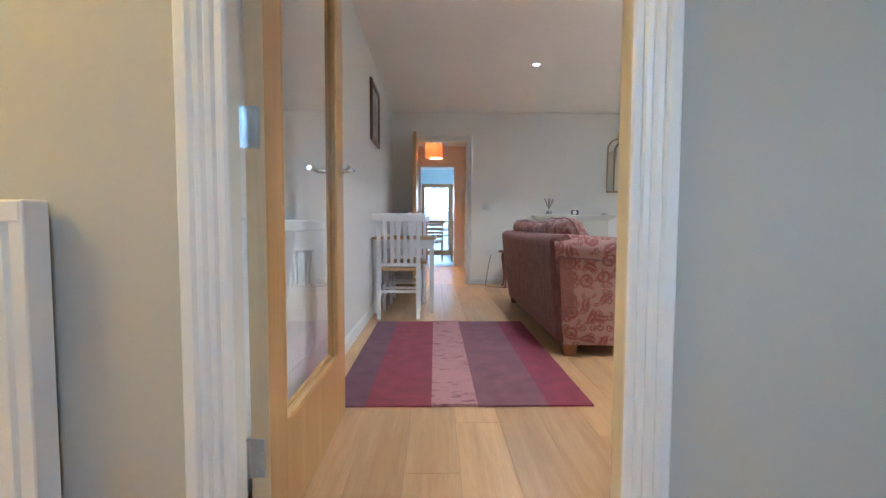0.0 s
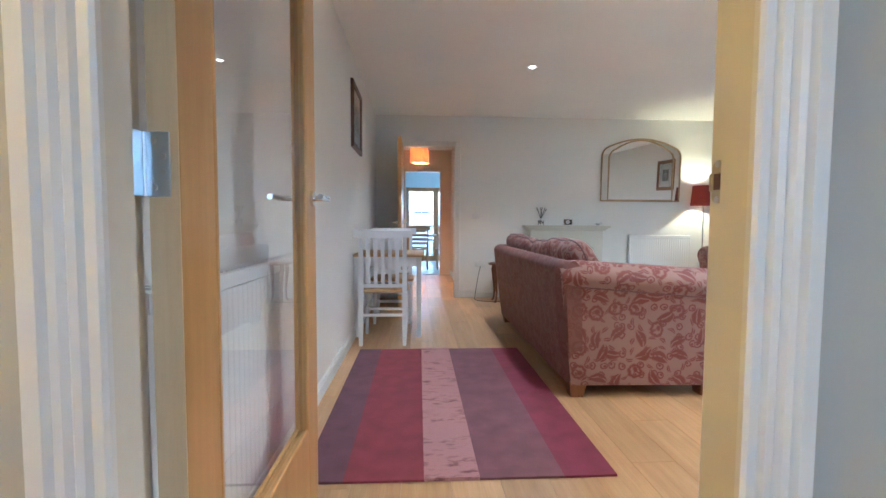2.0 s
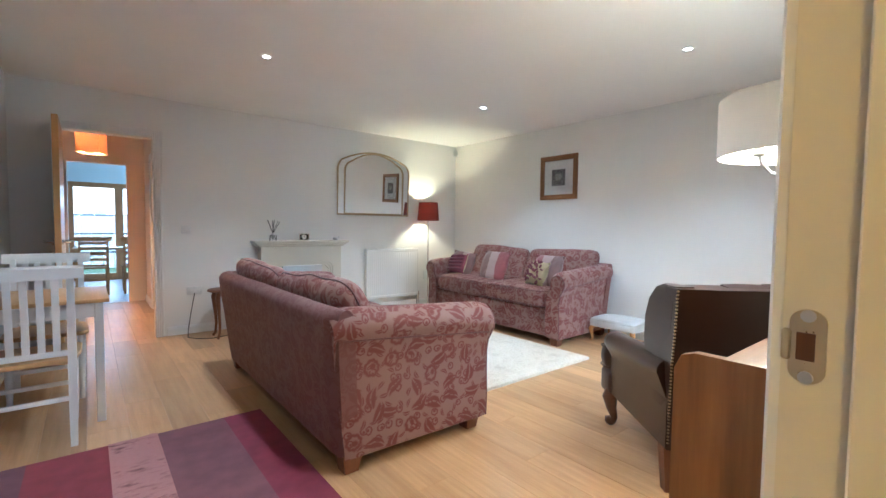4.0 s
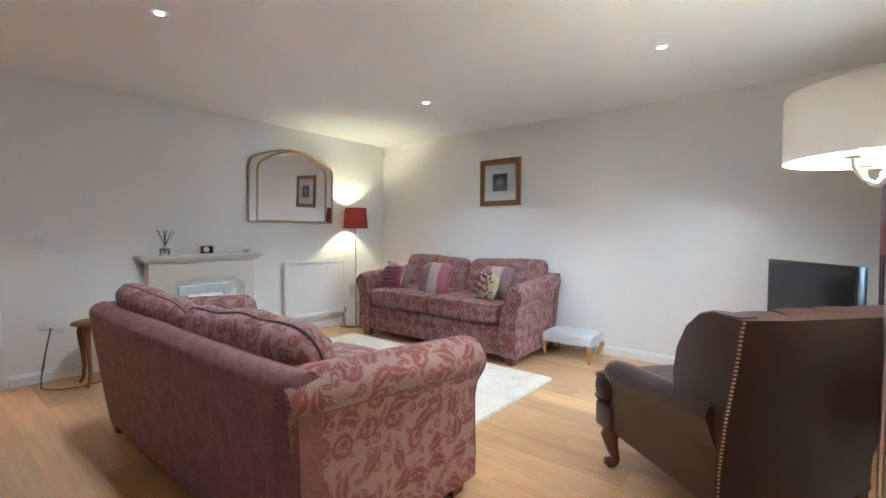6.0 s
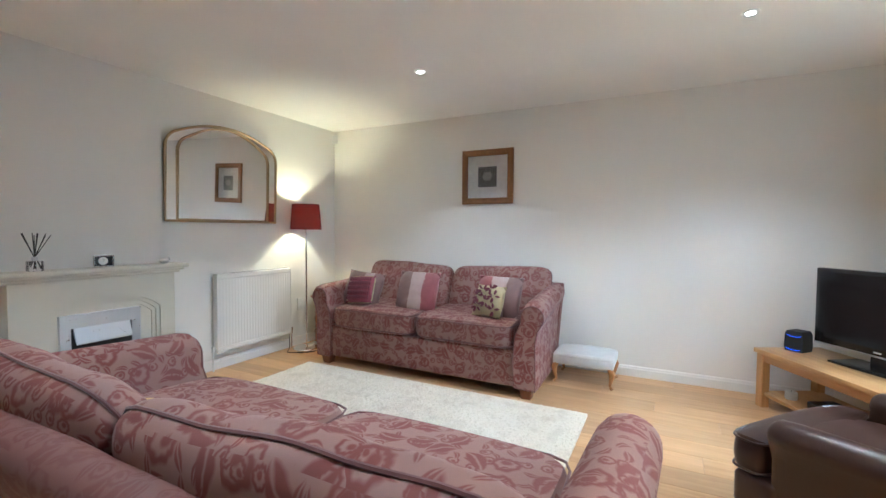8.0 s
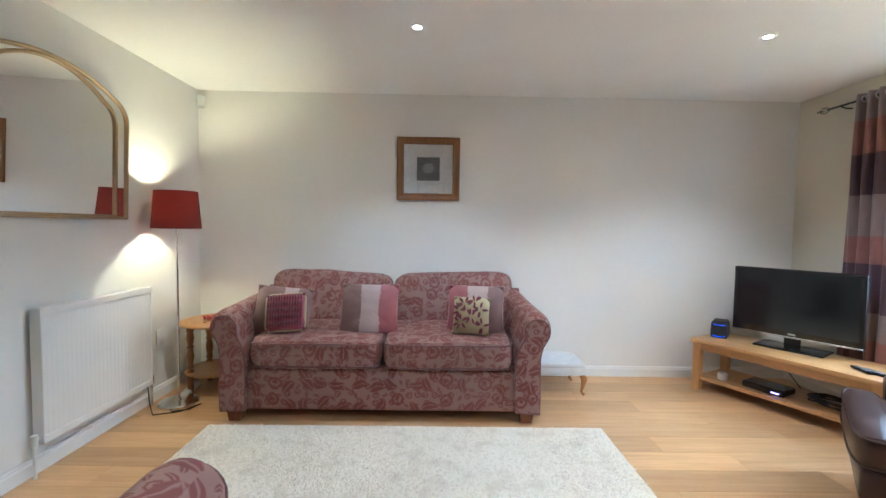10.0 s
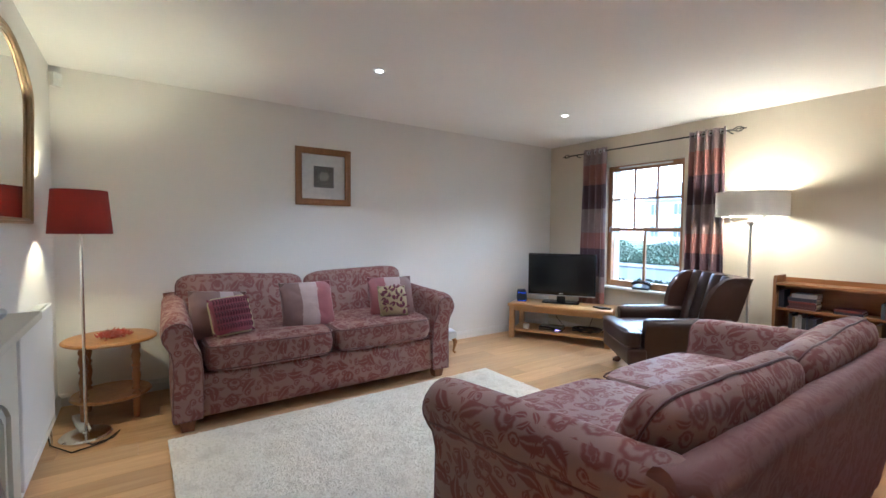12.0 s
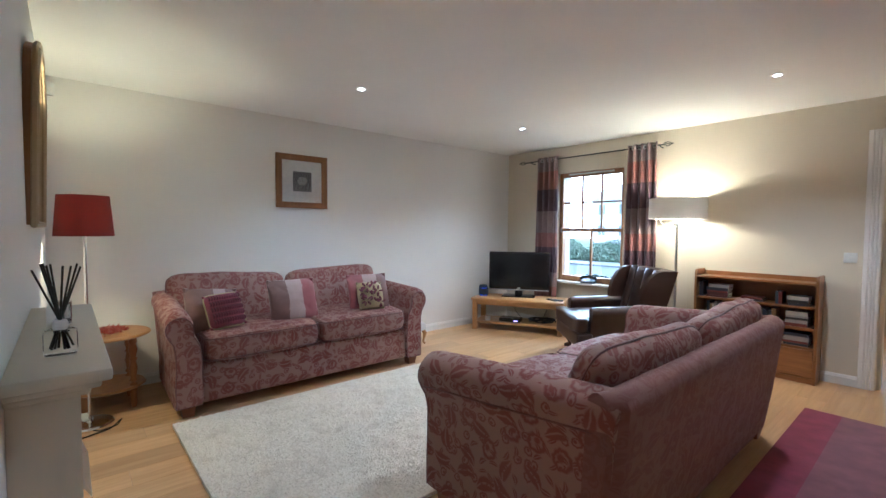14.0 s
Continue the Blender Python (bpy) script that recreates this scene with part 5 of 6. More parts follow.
for k, (w, sp_, ri, y0) in enumerate(((0.385, 0.60, 0.200, -0.135), (0.360, 0.588, 0.187, -0.122), (0.335, 0.576, 0.174, -0.109))):
    bm = B()
    arched_front(bm, FX0 + 0.001 * k, FX1 - 0.001 * k, 0.926 - 0.002 * k, arch(w, sp_, ri), y0, -0.10 if k < 2 else -0.001)
    part("arched_step", bm, M_STONE, fp, "", False)
bm = B()
box(bm, FC - 0.36, FC + 0.36, -0.098, -0.002, 0.0, 0.80)
part("back_panel", bm, M_STONE, fp, "", False)
bm = B()
ix0, ix1 = FC - 0.245, FC + 0.245
loop = [(ix0, 0.05), (ix0, 0.69), (ix1, 0.69), (ix1, 0.05), (ix1 - 0.06, 0.05), (ix1 - 0.06, 0.60), (ix0 + 0.06, 0.60), (ix0 + 0.06, 0.05)]
prism(bm, loop, -0.128, -0.099, 'y')
part("fire_trim", bm, M_STEEL, fp, "brushed steel fire surround", False)
bm = B()
prism(bm, [(-0.127, 0.60), (-0.160, 0.50), (-0.160, 0.492), (-0.10, 0.60)], ix0 + 0.075, ix1 - 0.075, 'x')
part("hood", bm, M_STEEL, fp, "sloping steel hood", False)
bm = B()
box(bm, ix0 + 0.06, ix1 - 0.06, -0.122, -0.1, 0.05, 0.60)
part("firebox", bm, M_BLACKMATT, fp, "dark firebox", False)
bm = B()
box(bm, ix0 - 0.0, ix1 + 0.0, -0.17, -0.10, 0.0, 0.05, 0.004)
part("ash_tray", bm, M_BLACK, fp, "", False)
bm = B()
box(bm, FX0 - 0.03, FX1 + 0.03, -0.42, -0.136, 0.0, 0.03, 0.006)
part("hearth", bm, paint("grey_hearth", (0.24, 0.24, 0.24), 0.35, 0.08), fp, "grey hearth slab", False)

# reed diffuser, clock, small ornaments on the shelf
rd = thing("reed_diffuser", pose(1.905, YN - 0.10, 0.995), "square glass reed diffuser with black reeds", "reed diffuser")
bm = B()
box(bm, -0.035, 0.035, -0.035, 0.035, 0.0, 0.065, 0.008, 2)
part("bottle", bm, M_GLASS, rd, "clear square glass bottle")
bm = B()
lathe(bm, [(0.014, 0.064), (0.016, 0.07), (0.016, 0.085), (0.013, 0.09)], 14)
part("collar", bm, M_STEEL, rd)
rnd = random.Random(4)
for k in range(9):
    a, tl = rnd.random() * 6.28, 0.34 + 0.26 * rnd.random()
    bm = B()
    d = Vector((math.cos(a) * math.sin(tl), math.sin(a) * math.sin(tl) * 0.6, math.cos(tl)))
    p0 = Vector((0, 0, 0.085))
    tube(bm, [p0 - d * 0.075, p0 + d * 0.165], 0.0025, 6)
    part("reed", bm, M_BLACKMATT, rd)
ck = thing("mantel_clock", pose(2.28, YN - 0.095, 0.995, 0, 0, -12), "small square silver and glass clock", "clock")
bm = B()
for b in ((-0.06, -0.05, -0.02, 0.02, 0, 0.085), (0.05, 0.06, -0.02, 0.02, 0, 0.085), (-0.05, 0.05, -0.02, 0.02, 0, 0.01), (-0.05, 0.05, -0.02, 0.02, 0.075, 0.085)):
    box(bm, *b, 0.002)
part("case", bm, M_CHROME, ck, "", False)
bm = B()
box(bm, -0.05, 0.05, 0.005, 0.012, 0.01, 0.075)
part("back", bm, M_BLACK, ck, "", False)
bm = B()
tube(bm, [(0, 0.005, 0.043), (0, -0.004, 0.043)], 0.027, 24)
fc = part("dial", bm, M_PAPER, ck, "round pale dial")
bm = B()
tube(bm, [(0, -0.006, 0.043), (0.012, -0.006, 0.055)], 0.0012, 5)
tube(bm, [(0, -0.006, 0.043), (-0.004, -0.006, 0.064)], 0.0010, 5)
part("clock_hand", bm, M_BLACK, fc)
orn = thing("silver_ornament", pose(2.70, YN - 0.09, 0.995, 0, 0, 20), "small silver ornament on the shelf", "ornament")
bm = B()
lathe(bm, [(0.020, 0.0), (0.030, 0.008), (0.036, 0.022), (0.030, 0.034), (0.012, 0.04)], 18)
part("body", bm, M_STEEL, orn)
bm = B()
tube(bm, [(0.03, 0, 0.03), (0.052, 0, 0.045), (0.06, 0, 0.025)], 0.006, 8)
part("spout", bm, M_STEEL, orn)

# arched mirror with a double gilt frame
mr = thing("arched_mirror", pose(0, YN - 0.012, 1.335, 1.6), "arched wall mirror with a double gilt frame", "mirror")
MX0, MX1, MZ0 = 2.755, 3.865, 0.0
MC = (MX0 + MX1) / 2


def mirror_path(hw, z0, shoulder, top):
    pts = [(MC - hw, z0)]
    r = 0.14
    pts.append((MC - hw, shoulder - r))
    for a in np.linspace(180, 108, 8):
        pts.append((MC - hw + r + r * math.cos(radians(a)), shoulder - r + r * math.sin(radians(a)) * 1.0))
    x1_, z1_ = pts[-1]
    half = MC - x1_
    for i in range(1, 24):
        u = -1 + 2 * i / 24
        pts.append((MC + half * u, z1_ + (top - z1_) * (1 - u * u)))
    n = len(pts)
    left = [p for p in pts if p[0] < MC - half + 1e-6]
    for x, z in reversed(left):
        pts.append((2 * MC - x, z))
    return pts


outer_p = mirror_path(0.555, MZ0, 0.74, 0.84)
inner_p = mirror_path(0.455, MZ0 + 0.012, 0.71, 0.825)
bm = B()
prism(bm, [(x, z) for x, z in outer_p], -0.006, 0.0, 'y')
part("mirror_glass", bm, M_MIRROR, mr, "silvered mirror glass", False)
bm = B()
prism(bm, [(MC + (x - MC) * 0.996, z * 0.996 + 0.002) for x, z in outer_p], 0.0005, 0.026, 'y')
part("backing_board", bm, M_FRAMEWOOD, mr, "brown backing board", False)
bm = B()
tube(bm, [(x, -0.010, z) for x, z in outer_p], 0.011, 8, True)
part("outer_frame", bm, M_GOLD, mr, "narrow gilt outer frame")
bm = B()
tube(bm, [(x, -0.012, z) for x, z in inner_p], 0.010, 8, True)
part("inner_frame", bm, M_GOLD, mr, "narrow gilt inner frame")


def radiator(name, m, w, h, label, flutes, depth=0.075, rib=0.006):
    """Panel radiator: local x along the wall, local -y into the room, back at y = 0."""
    t = thing(name, m, label, "radiator")
    bm = B()
    n = flutes
    prof = []
    pitch = (w - 0.03) / n
    prof.append((-w / 2, -depth))
    for k in range(n):
        x = -w / 2 + 0.015 + pitch * k
        prof += [(x + pitch * 0.18, -depth), (x + pitch * 0.30, -depth - rib), (x + pitch * 0.70, -depth - rib), (x + pitch * 0.82, -depth)]
    prof.append((w / 2, -depth))
    prof += [(w / 2, -depth + 0.012), (-w / 2, -depth + 0.012)]
    prism(bm, prof, 0.045, h - 0.045, 'z')
    box(bm, -w / 2, w / 2, -depth - 0.004, -depth + 0.012, 0.0, 0.0455, 0.005)
    box(bm, -w / 2, w / 2, -depth - 0.004, -depth + 0.012, h - 0.0455, h, 0.005)
    part("front_panel", bm, M_TRIM, t, "", False)
    bm = B()
    box(bm, -w / 2 + 0.01, w / 2 - 0.01, -depth + 0.02, -0.02, h - 0.012, h - 0.004)
    for k in range(int(w / 0.03)):
        x = -w / 2 + 0.02 + k * 0.03
        box(bm, x, x + 0.008, -depth + 0.018, -0.018, h - 0.006, h + 0.001)
    part("top_grille", bm, M_TRIM, t, "", False)
    for s in (-1, 1):
        bm = B()
        box(bm, s * w / 2 - 0.005, s * w / 2 + 0.005, -depth - 0.003, -0.018, 0.0, h + 0.001, 0.003)
        part("side_panel", bm, M_TRIM, t, "", False)
        bm = B()
        tube(bm, [(s * (w / 2 + 0.03), -0.05, -m.translation.z), (s * (w / 2 + 0.03), -0.05, 0.03), (s * (w / 2), -0.05, 0.035)], 0.008, 8)
        tube(bm, [(s * (w / 2 + 0.03), -0.05, 0.0), (s * (w / 2 + 0.03), -0.05, 0.06)], 0.016, 12)
        part("valve", bm, M_CHROME if s > 0 else M_WHITEPL, t)
    bm = B()
    box(bm, -w / 2 + 0.06, w / 2 - 0.06, -0.02, 0.0, 0.08, h - 0.1)
    part("wall_bracket", bm, M_TRIM, t, "", False)
    return t


radiator("radiator", pose(3.59, YN, 0.165), 0.85, 0.70, "white panel radiator under the mirror", 26, 0.075, 0.0009)
radiator("radiator", pose(XW, 2.25, 0.17, 0, 0, 90), 1.10, 0.70, "white panel radiator behind the open glass door", 32, 0.075, 0.0012)
radiator("radiator", pose(-1.03, YH - 0.02, 0.20), 1.02, 0.70, "white panel radiator in the hall", 14)

# two-tier side table with turned legs, with a red dried flower ring
st = thing("side_table", pose(4.43, 6.50, 0), "round two-tier wooden side table with turned legs", "side table")
bm = B()
lathe(bm, [(0.262, 0.525), (0.272, 0.532), (0.272, 0.540), (0.262, 0.548)], 40)
part("tabletop", bm, M_MIDWOOD, st)
bm = B()
lathe(bm, [(0.225, 0.145), (0.235, 0.152), (0.225, 0.165)], 36)
part("shelf", bm, M_MIDWOOD, st)
for k in range(4):
    a = radians(45 + 90 * k)
    bm = B()
    prof = [(0.012, 0.0), (0.016, 0.02), (0.018, 0.13), (0.020, 0.17), (0.012, 0.185), (0.020, 0.20), (0.014, 0.225), (0.021, 0.29), (0.014, 0.345), (0.021, 0.36), (0.014, 0.375), (0.022, 0.43), (0.015, 0.47), (0.021, 0.485), (0.016, 0.526)]
    lathe(bm, [(1.35 * r, z) for r, z in prof], 14, (0.20 * math.cos(a), 0.20 * math.sin(a)))
    part("leg", bm, M_TURNED, st, "turned wooden leg")
bm = B()
rnd = random.Random(8)
for k in range(170):
    a = rnd.random() * 6.283
    r = 0.072 + 0.035 * rnd.gauss(0, 1) * 0.7
    p = Vector((r * math.cos(a), r * math.sin(a) * 0.8, 0.006 + 0.022 * rnd.random()))
    d = Vector((rnd.gauss(0, 1), rnd.gauss(0, 1), abs(rnd.gauss(0, 0.6)))).normalized()
    tube(bm, [p, p + d * 0.018, p + d * 0.034 + Vector((0, 0, 0.006))], [0.003, 0.0045, 0.0012], 5)
solid("dried_flower_ring", bm, M_RED, "ring of red dried flowers on the side table", "decoration", pose(4.40, 6.48, 0.548))
bm = B()
box(bm, -0.16, 0.16, -0.03, 0.03, 0, 0.035, 0.006)
solid("extension_lead", bm, M_WHITEPL, "white extension lead under the side table", "extension lead", pose(4.30, 6.66, 0, 0, 0, 12))

# footstool
fs = thing("footstool", pose(4.490, 3.813, 0), "small footstool with pale checked cloth and cabriole legs", "footstool")
bm = B()
box(bm, -0.185, 0.185, -0.24, 0.24, 0.160, 0.235, 0.012, 2)
part("seat_side", bm, M_STOOLCLOTH, fs)
bm = B()
cushion(bm, 0.374, 0.484, 0.05, pose(0, 0, 0.236), 0.45, 14, 14.0, 0.0, 3.0)
part("seat", bm, M_STOOLCLOTH, fs, "pale checked upholstered seat")
for s in (-1, 1):
    for q in (-1, 1):
        bm = B()
        tube(bm, [(s * 0.155, q * 0.21, 0.175), (s * 0.172, q * 0.228, 0.13), (s * 0.165, q * 0.22, 0.07), (s * 0.158, q * 0.213, 0.03), (s * 0.175, q * 0.232, 0.008)], [0.026, 0.025, 0.014, 0.011, 0.014], 10)
        part("leg", bm, M_MIDWOOD, fs, "cabriole wooden leg")

# picture on the east wall and another on the west wall


def picture(name, m, w, h, label, fw, material, flower=True):
    """Framed print: local x along the wall, local y to the wall, z up, centred."""
    t = thing(name, m, label, "picture")
    prof = [(0, 0), (0, -0.022), (fw * 0.25, -0.026), (fw * 0.7, -0.020), (fw * 0.85, -0.024), (fw, -0.014), (fw, 0)]
    for s in (-1, 1):
        bm = B()
        pts0 = [(s * (w / 2 - u), v, h / 2 - u) for u, v in prof]
        pts1 = [(s * (w / 2 - u), v, -(h / 2 - u)) for u, v in prof]
        loft(bm, [pts0, pts1])
        part("frame_side", bm, material, t, "", False)
        bm = B()
        pts0 = [(-(w / 2 - u), v, s * (h / 2 - u)) for u, v in prof]
        pts1 = [((w / 2 - u), v, s * (h / 2 - u)) for u, v in prof]
        loft(bm, [pts0, pts1])
        part("frame_side", bm, material, t, "", False)
    bm = B()
    box(bm, -w / 2 + fw - 0.004, w / 2 - fw + 0.004, -0.010, -0.004, -h / 2 + fw - 0.004, h / 2 - fw + 0.004)
    part("mount", bm, M_PAPER, t, "white card mount", False)
    pw = (w - 2 * fw) * 0.235
    bm = B()
    box(bm, -pw, pw, -0.0115, -0.0101, -pw * 1.02, pw * 1.02)
    pr = part("print", bm, M_PRINT, t, "grey flower print", False)
    if flower:
        bm = B()
        for k in range(6):
            a = 1.05 * k
            cx, cz = 0.028 * math.cos(a), 0.026 * math.sin(a) + 0.006
            prism(bm, [(cx + 0.026 * math.cos(b) * (1.0 + 0.2 * math.sin(2 * b)), cz + 0.021 * math.sin(b)) for b in [2 * math.pi * i / 10 for i in range(10)]], -0.0130 - 0.0002 * k, -0.0112, 'y')
        part("petals", bm, M_FLOWER, pr, "", False)
    bm = B()
    box(bm, -w / 2 + fw - 0.004, w / 2 - fw + 0.004, -0.0152, -0.0142, -h / 2 + fw - 0.004, h / 2 - fw + 0.004)
    g_ = part("glass", bm, M_GLASS, t, "", False)
    g_.visible_shadow = False
    return t


picture("framed_print", pose(XE - 0.001, 4.845, 1.812, 0, 0, -90), 0.545, 0.545, "grey flower print in a brown wooden frame", 0.062, M_FRAMEWOOD)
picture("framed_print", pose(XW + 0.001, 4.90, 1.925, 0, 0, 90), 0.56, 0.56, "framed print in a dark frame on the long wall", 0.05, M_DARKWOOD, False)

# ---------- bookcase ----------
BX0, BX1, BY0, BY1, BH = 1.095, 2.075, YS + 0.022, YS + 0.245, 0.945
bk = thing("bookcase", pose(0, 0, 0), "low stained wood bookcase with glass fronted shelf, half full", "bookcase")
for x in (BX0, BX1 - 0.022):
    bm = B()
    poly = [(BY0, 0.0), (BY1, 0.0), (BY1, BH - 0.035), (BY1 - 0.012, BH - 0.008), (BY1 - 0.035, BH), (BY0, BH)]
    prism(bm, poly, x, x + 0.022, 'x')
    part("side_panel", bm, M_BOOKWOODV, bk, "", False)
for z in (0.045, 0.30, 0.47, 0.655, 0.865):
    bm = B()
    box(bm, BX0 + 0.022, BX1 - 0.022, BY0 + 0.008, BY1 - (0.004 if z > 0.8 else 0.02), z, z + 0.019, 0.002)
    part("shelf", bm, M_BOOKWOOD, bk, "", False)
bm = B()
box(bm, BX0 + 0.022, BX1 - 0.022, BY0, BY0 + 0.008, 0.0, BH - 0.02)
part("back_panel", bm, M_BOOKWOOD, bk, "", False)
bm = B()
box(bm, BX0 + 0.022, BX1 - 0.022, BY1 - 0.03, BY1 - 0.014, 0.0, 0.045)
part("plinth", bm, M_BOOKWOOD, bk, "", False)
bm = B()
box(bm, BX0 + 0.024, BX1 - 0.024, BY1 - 0.018, BY1 - 0.004, 0.064, 0.296, 0.002)
part("lower_door", bm, M_BOOKWOOD, bk, "plain lower panel", False)
rnd = random.Random(21)
BOOKC = [plain("book_%d" % i, c, 0.5) for i, c in enumerate([(0.16, 0.035, 0.03), (0.03, 0.035, 0.05), (0.42, 0.38, 0.32), (0.03, 0.03, 0.03), (0.16, 0.10, 0.04), (0.05, 0.07, 0.09), (0.30, 0.28, 0.26), (0.09, 0.03, 0.03)])]


def book(x0, x1, y0, y1, z0, z1, i, label):
    t = thing("book", pose((x0 + x1) / 2, (y0 + y1) / 2, z0), label, "book", "books in the bookcase")
    w, d, h = (x1 - x0) / 2, (y1 - y0) / 2, z1 - z0
    flat = h < 2 * w
    bm = B()
    c = 0.0022
    if flat:
        for b in ((-w, w, -d, d, 0, c), (-w, w, -d, d, h - c, h), (-w, w, d - c, d, c, h - c)):
            box(bm, *b)
        part("cover", bm, BOOKC[i], t, "", False)
        bm = B()
        box(bm, -w + 0.004, w - 0.004, -d + 0.004, d - c, c, h - c)
    else:
        for b in ((-w, -w + c, -d, d, 0, h), (w - c, w, -d, d, 0, h), (-w + c, w - c, d - c, d, 0, h)):
            box(bm, *b)
        part("cover", bm, BOOKC[i], t, "", False)
        bm = B()
        box(bm, -w + c, w - c, -d + 0.004, d - c, 0.004, h - 0.004)
    part("pages", bm, M_PAPER, t, "", False)


def stack(x, w, z, n, seed):
    r_ = random.Random(seed)
    for k in range(n):
        h = 0.016 + 0.018 * r_.random()
        dx = 0.012 * r_.random()
        book(x + dx, x + dx + w * (0.85 + 0.15 * r_.random()), BY0 + 0.03, BY1 - 0.045 + 0.012 * r_.random(), z, z + h, r_.randrange(8), "book lying flat in a stack on a shelf")
        z += h + 0.0006


def upright(x, n, z, seed, hmax):
    r_ = random.Random(seed)
    for k in range(n):
        w = 0.014 + 0.022 * r_.random()
        h = hmax * (0.75 + 0.25 * r_.random())
        book(x, x + w, BY0 + 0.03, BY1 - 0.05 + 0.015 * r_.random(), z, z + h, r_.randrange(8), "book standing upright on a shelf")
        x += w + 0.001


stack(1.78, 0.20, 0.674, 5, 1)
upright(2.01, 2, 0.674, 2, 0.15)
stack(1.16, 0.16, 0.674, 3, 3)
upright(1.36, 2, 0.674, 9, 0.13)
stack(1.50, 0.19, 0.674, 2, 4)
stack(1.16, 0.18, 0.489, 6, 5)
upright(1.40, 9, 0.489, 6, 0.145)
upright(1.78, 8, 0.489, 7, 0.15)
stack(1.15, 0.20, 0.319, 5, 8)
upright(1.42, 10, 0.319, 10, 0.135)
upright(1.80, 7, 0.319, 12, 0.135)

# ---------- white desk and chairs by the west wall ----------
dk = thing("white_table", pose(-0.015, 5.03, 0), "small table with a pine top and white painted legs", "table")
bm = B()
box(bm, -0.295, 0.325, -0.335, 0.335, 0.712, 0.735, 0.006, 2)
part("tabletop", bm, M_PINE, dk)
for s in (-1, 1):
    bm = B()
    box(bm, -0.255, 0.265, s * 0.285 - 0.009, s * 0.285 + 0.009, 0.625, 0.712, 0.002)
    part("apron", bm, M_WHITEWOOD, dk, "", False)
    bm = B()
    xa = 0.005 + s * 0.272
    box(bm, xa - 0.009, xa + 0.009, -0.27, 0.27, 0.625, 0.712, 0.002)
    part("apron", bm, M_WHITEWOOD, dk, "", False)
    for q in (-1, 1):
        bm = B()
        box(bm, xa - 0.021, xa + 0.021, q * 0.285 - 0.021, q * 0.285 + 0.021, 0.0, 0.712, 0.003)
        part("leg", bm, M_WHITEWOOD, dk, "", False)
    bm = B()
    box(bm, xa - 0.012, xa + 0.012, -0.264, 0.264, 0.15, 0.18, 0.002)
    part("stretcher", bm, M_WHITEWOOD, dk, "", False)


def slat_chair(name, m, label, body, seatm, group, slats=5, ladder=False):
    """Kitchen chair: local +y to the front, back posts at y = -0.19."""
    t = thing(name, m, label, "chair", group)
    H = 0.955
    for s in (-1, 1):
        bm = B()
        secs = []
        for z, y, w in ((0.0, -0.235, 0.015), (0.20, -0.205, 0.018), (0.44, -0.19, 0.019), (0.70, -0.205, 0.017), (0.92, -0.235, 0.015)):
            secs.append([(s * 0.178 + dx * w, y + dy * w, z) for dx, dy in ((-1, -1), (1, -1), (1, 1), (-1, 1))])
        loft(bm, secs)
        part("back_post", bm, body, t, "", False)
        bm = B()
        lathe(bm, [(0.014, 0.0), (0.020, 0.15), (0.022, 0.36), (0.020, 0.43)], 12, (s * 0.175, 0.175))
        part("front_leg", bm, body, t)
        for z in (0.16, 0.27):
            bm = B()
            tube(bm, [(s * 0.178, -0.205, z), (s * 0.175, 0.175, z)], 0.011, 8)
            part("stretcher", bm, body, t)
    for y, z in ((-0.203, 0.235), (0.175, 0.215)):
        bm = B()
        box(bm, -0.17, 0.17, y - 0.009, y + 0.009, z, z + 0.024, 0.003)
        part("stretcher", bm, body, t, "", False)
    bm = B()
    secs = []
    for z0, k in ((0.432, 0.97), (0.440, 1.0), (0.452, 1.0), (0.458, 0.98)):
        secs.append([(x * k, y * k, z0) for x, y in ((-0.19, -0.20), (0.19, -0.20), (0.215, 0.0), (0.215, 0.18), (0.19, 0.21), (0.0, 0.22), (-0.19, 0.21), (-0.215, 0.18), (-0.215, 0.0))])
    loft(bm, secs)
    part("seat", bm, seatm, t, "wooden seat")
    bm = B()
    n = 12
    secs = []
    for i in range(n + 1):
        x = -0.235 + 0.47 * i / n
        yy = -0.245 - 0.02 * (1 - (x / 0.235) ** 2)
        e = 0.004 * (x / 0.235) ** 4
        secs.append([(x, yy - 0.012, 0.885 + e), (x, yy + 0.012, 0.885 + e), (x, yy + 0.010, H - 0.012), (x, yy, H), (x, yy - 0.012, H - 0.012)])
    loft(bm, secs)
    part("top_rail", bm, body, t)
    bm = B()
    box(bm, -0.165, 0.165, -0.206, -0.188, 0.475, 0.505, 0.003)
    part("lower_rail", bm, body, t, "", False)
    for k in range(slats):
        bm = B()
        if ladder:
            z = 0.56 + 0.09 * k
            box(bm, -0.165, 0.165, -0.212 - 0.008 * k, -0.198 - 0.008 * k, z, z + 0.05, 0.003)
        else:
            x = -0.118 + 0.236 * k / (slats - 1)
            loft(bm, [[(x + dx * 0.015, y + dy * 0.006, z) for dx, dy in ((-1, -1), (1, -1), (1, 1), (-1, 1))] for z, y in ((0.50, -0.197), (0.70, -0.218), (0.892, -0.25))])
        part("slat", bm, body, t, "", False)
    return t


c1 = slat_chair("white_chair", pose(-0.035, 4.69, 0), "white painted slat-back chair with a pine seat pushed under the table", M_WHITEWOOD, M_PINE, "white chairs at the small table")
copy_thing(c1, pose(-0.005, 5.42, 0, 0, 0, 180))

# ---------- small wall fittings ----------


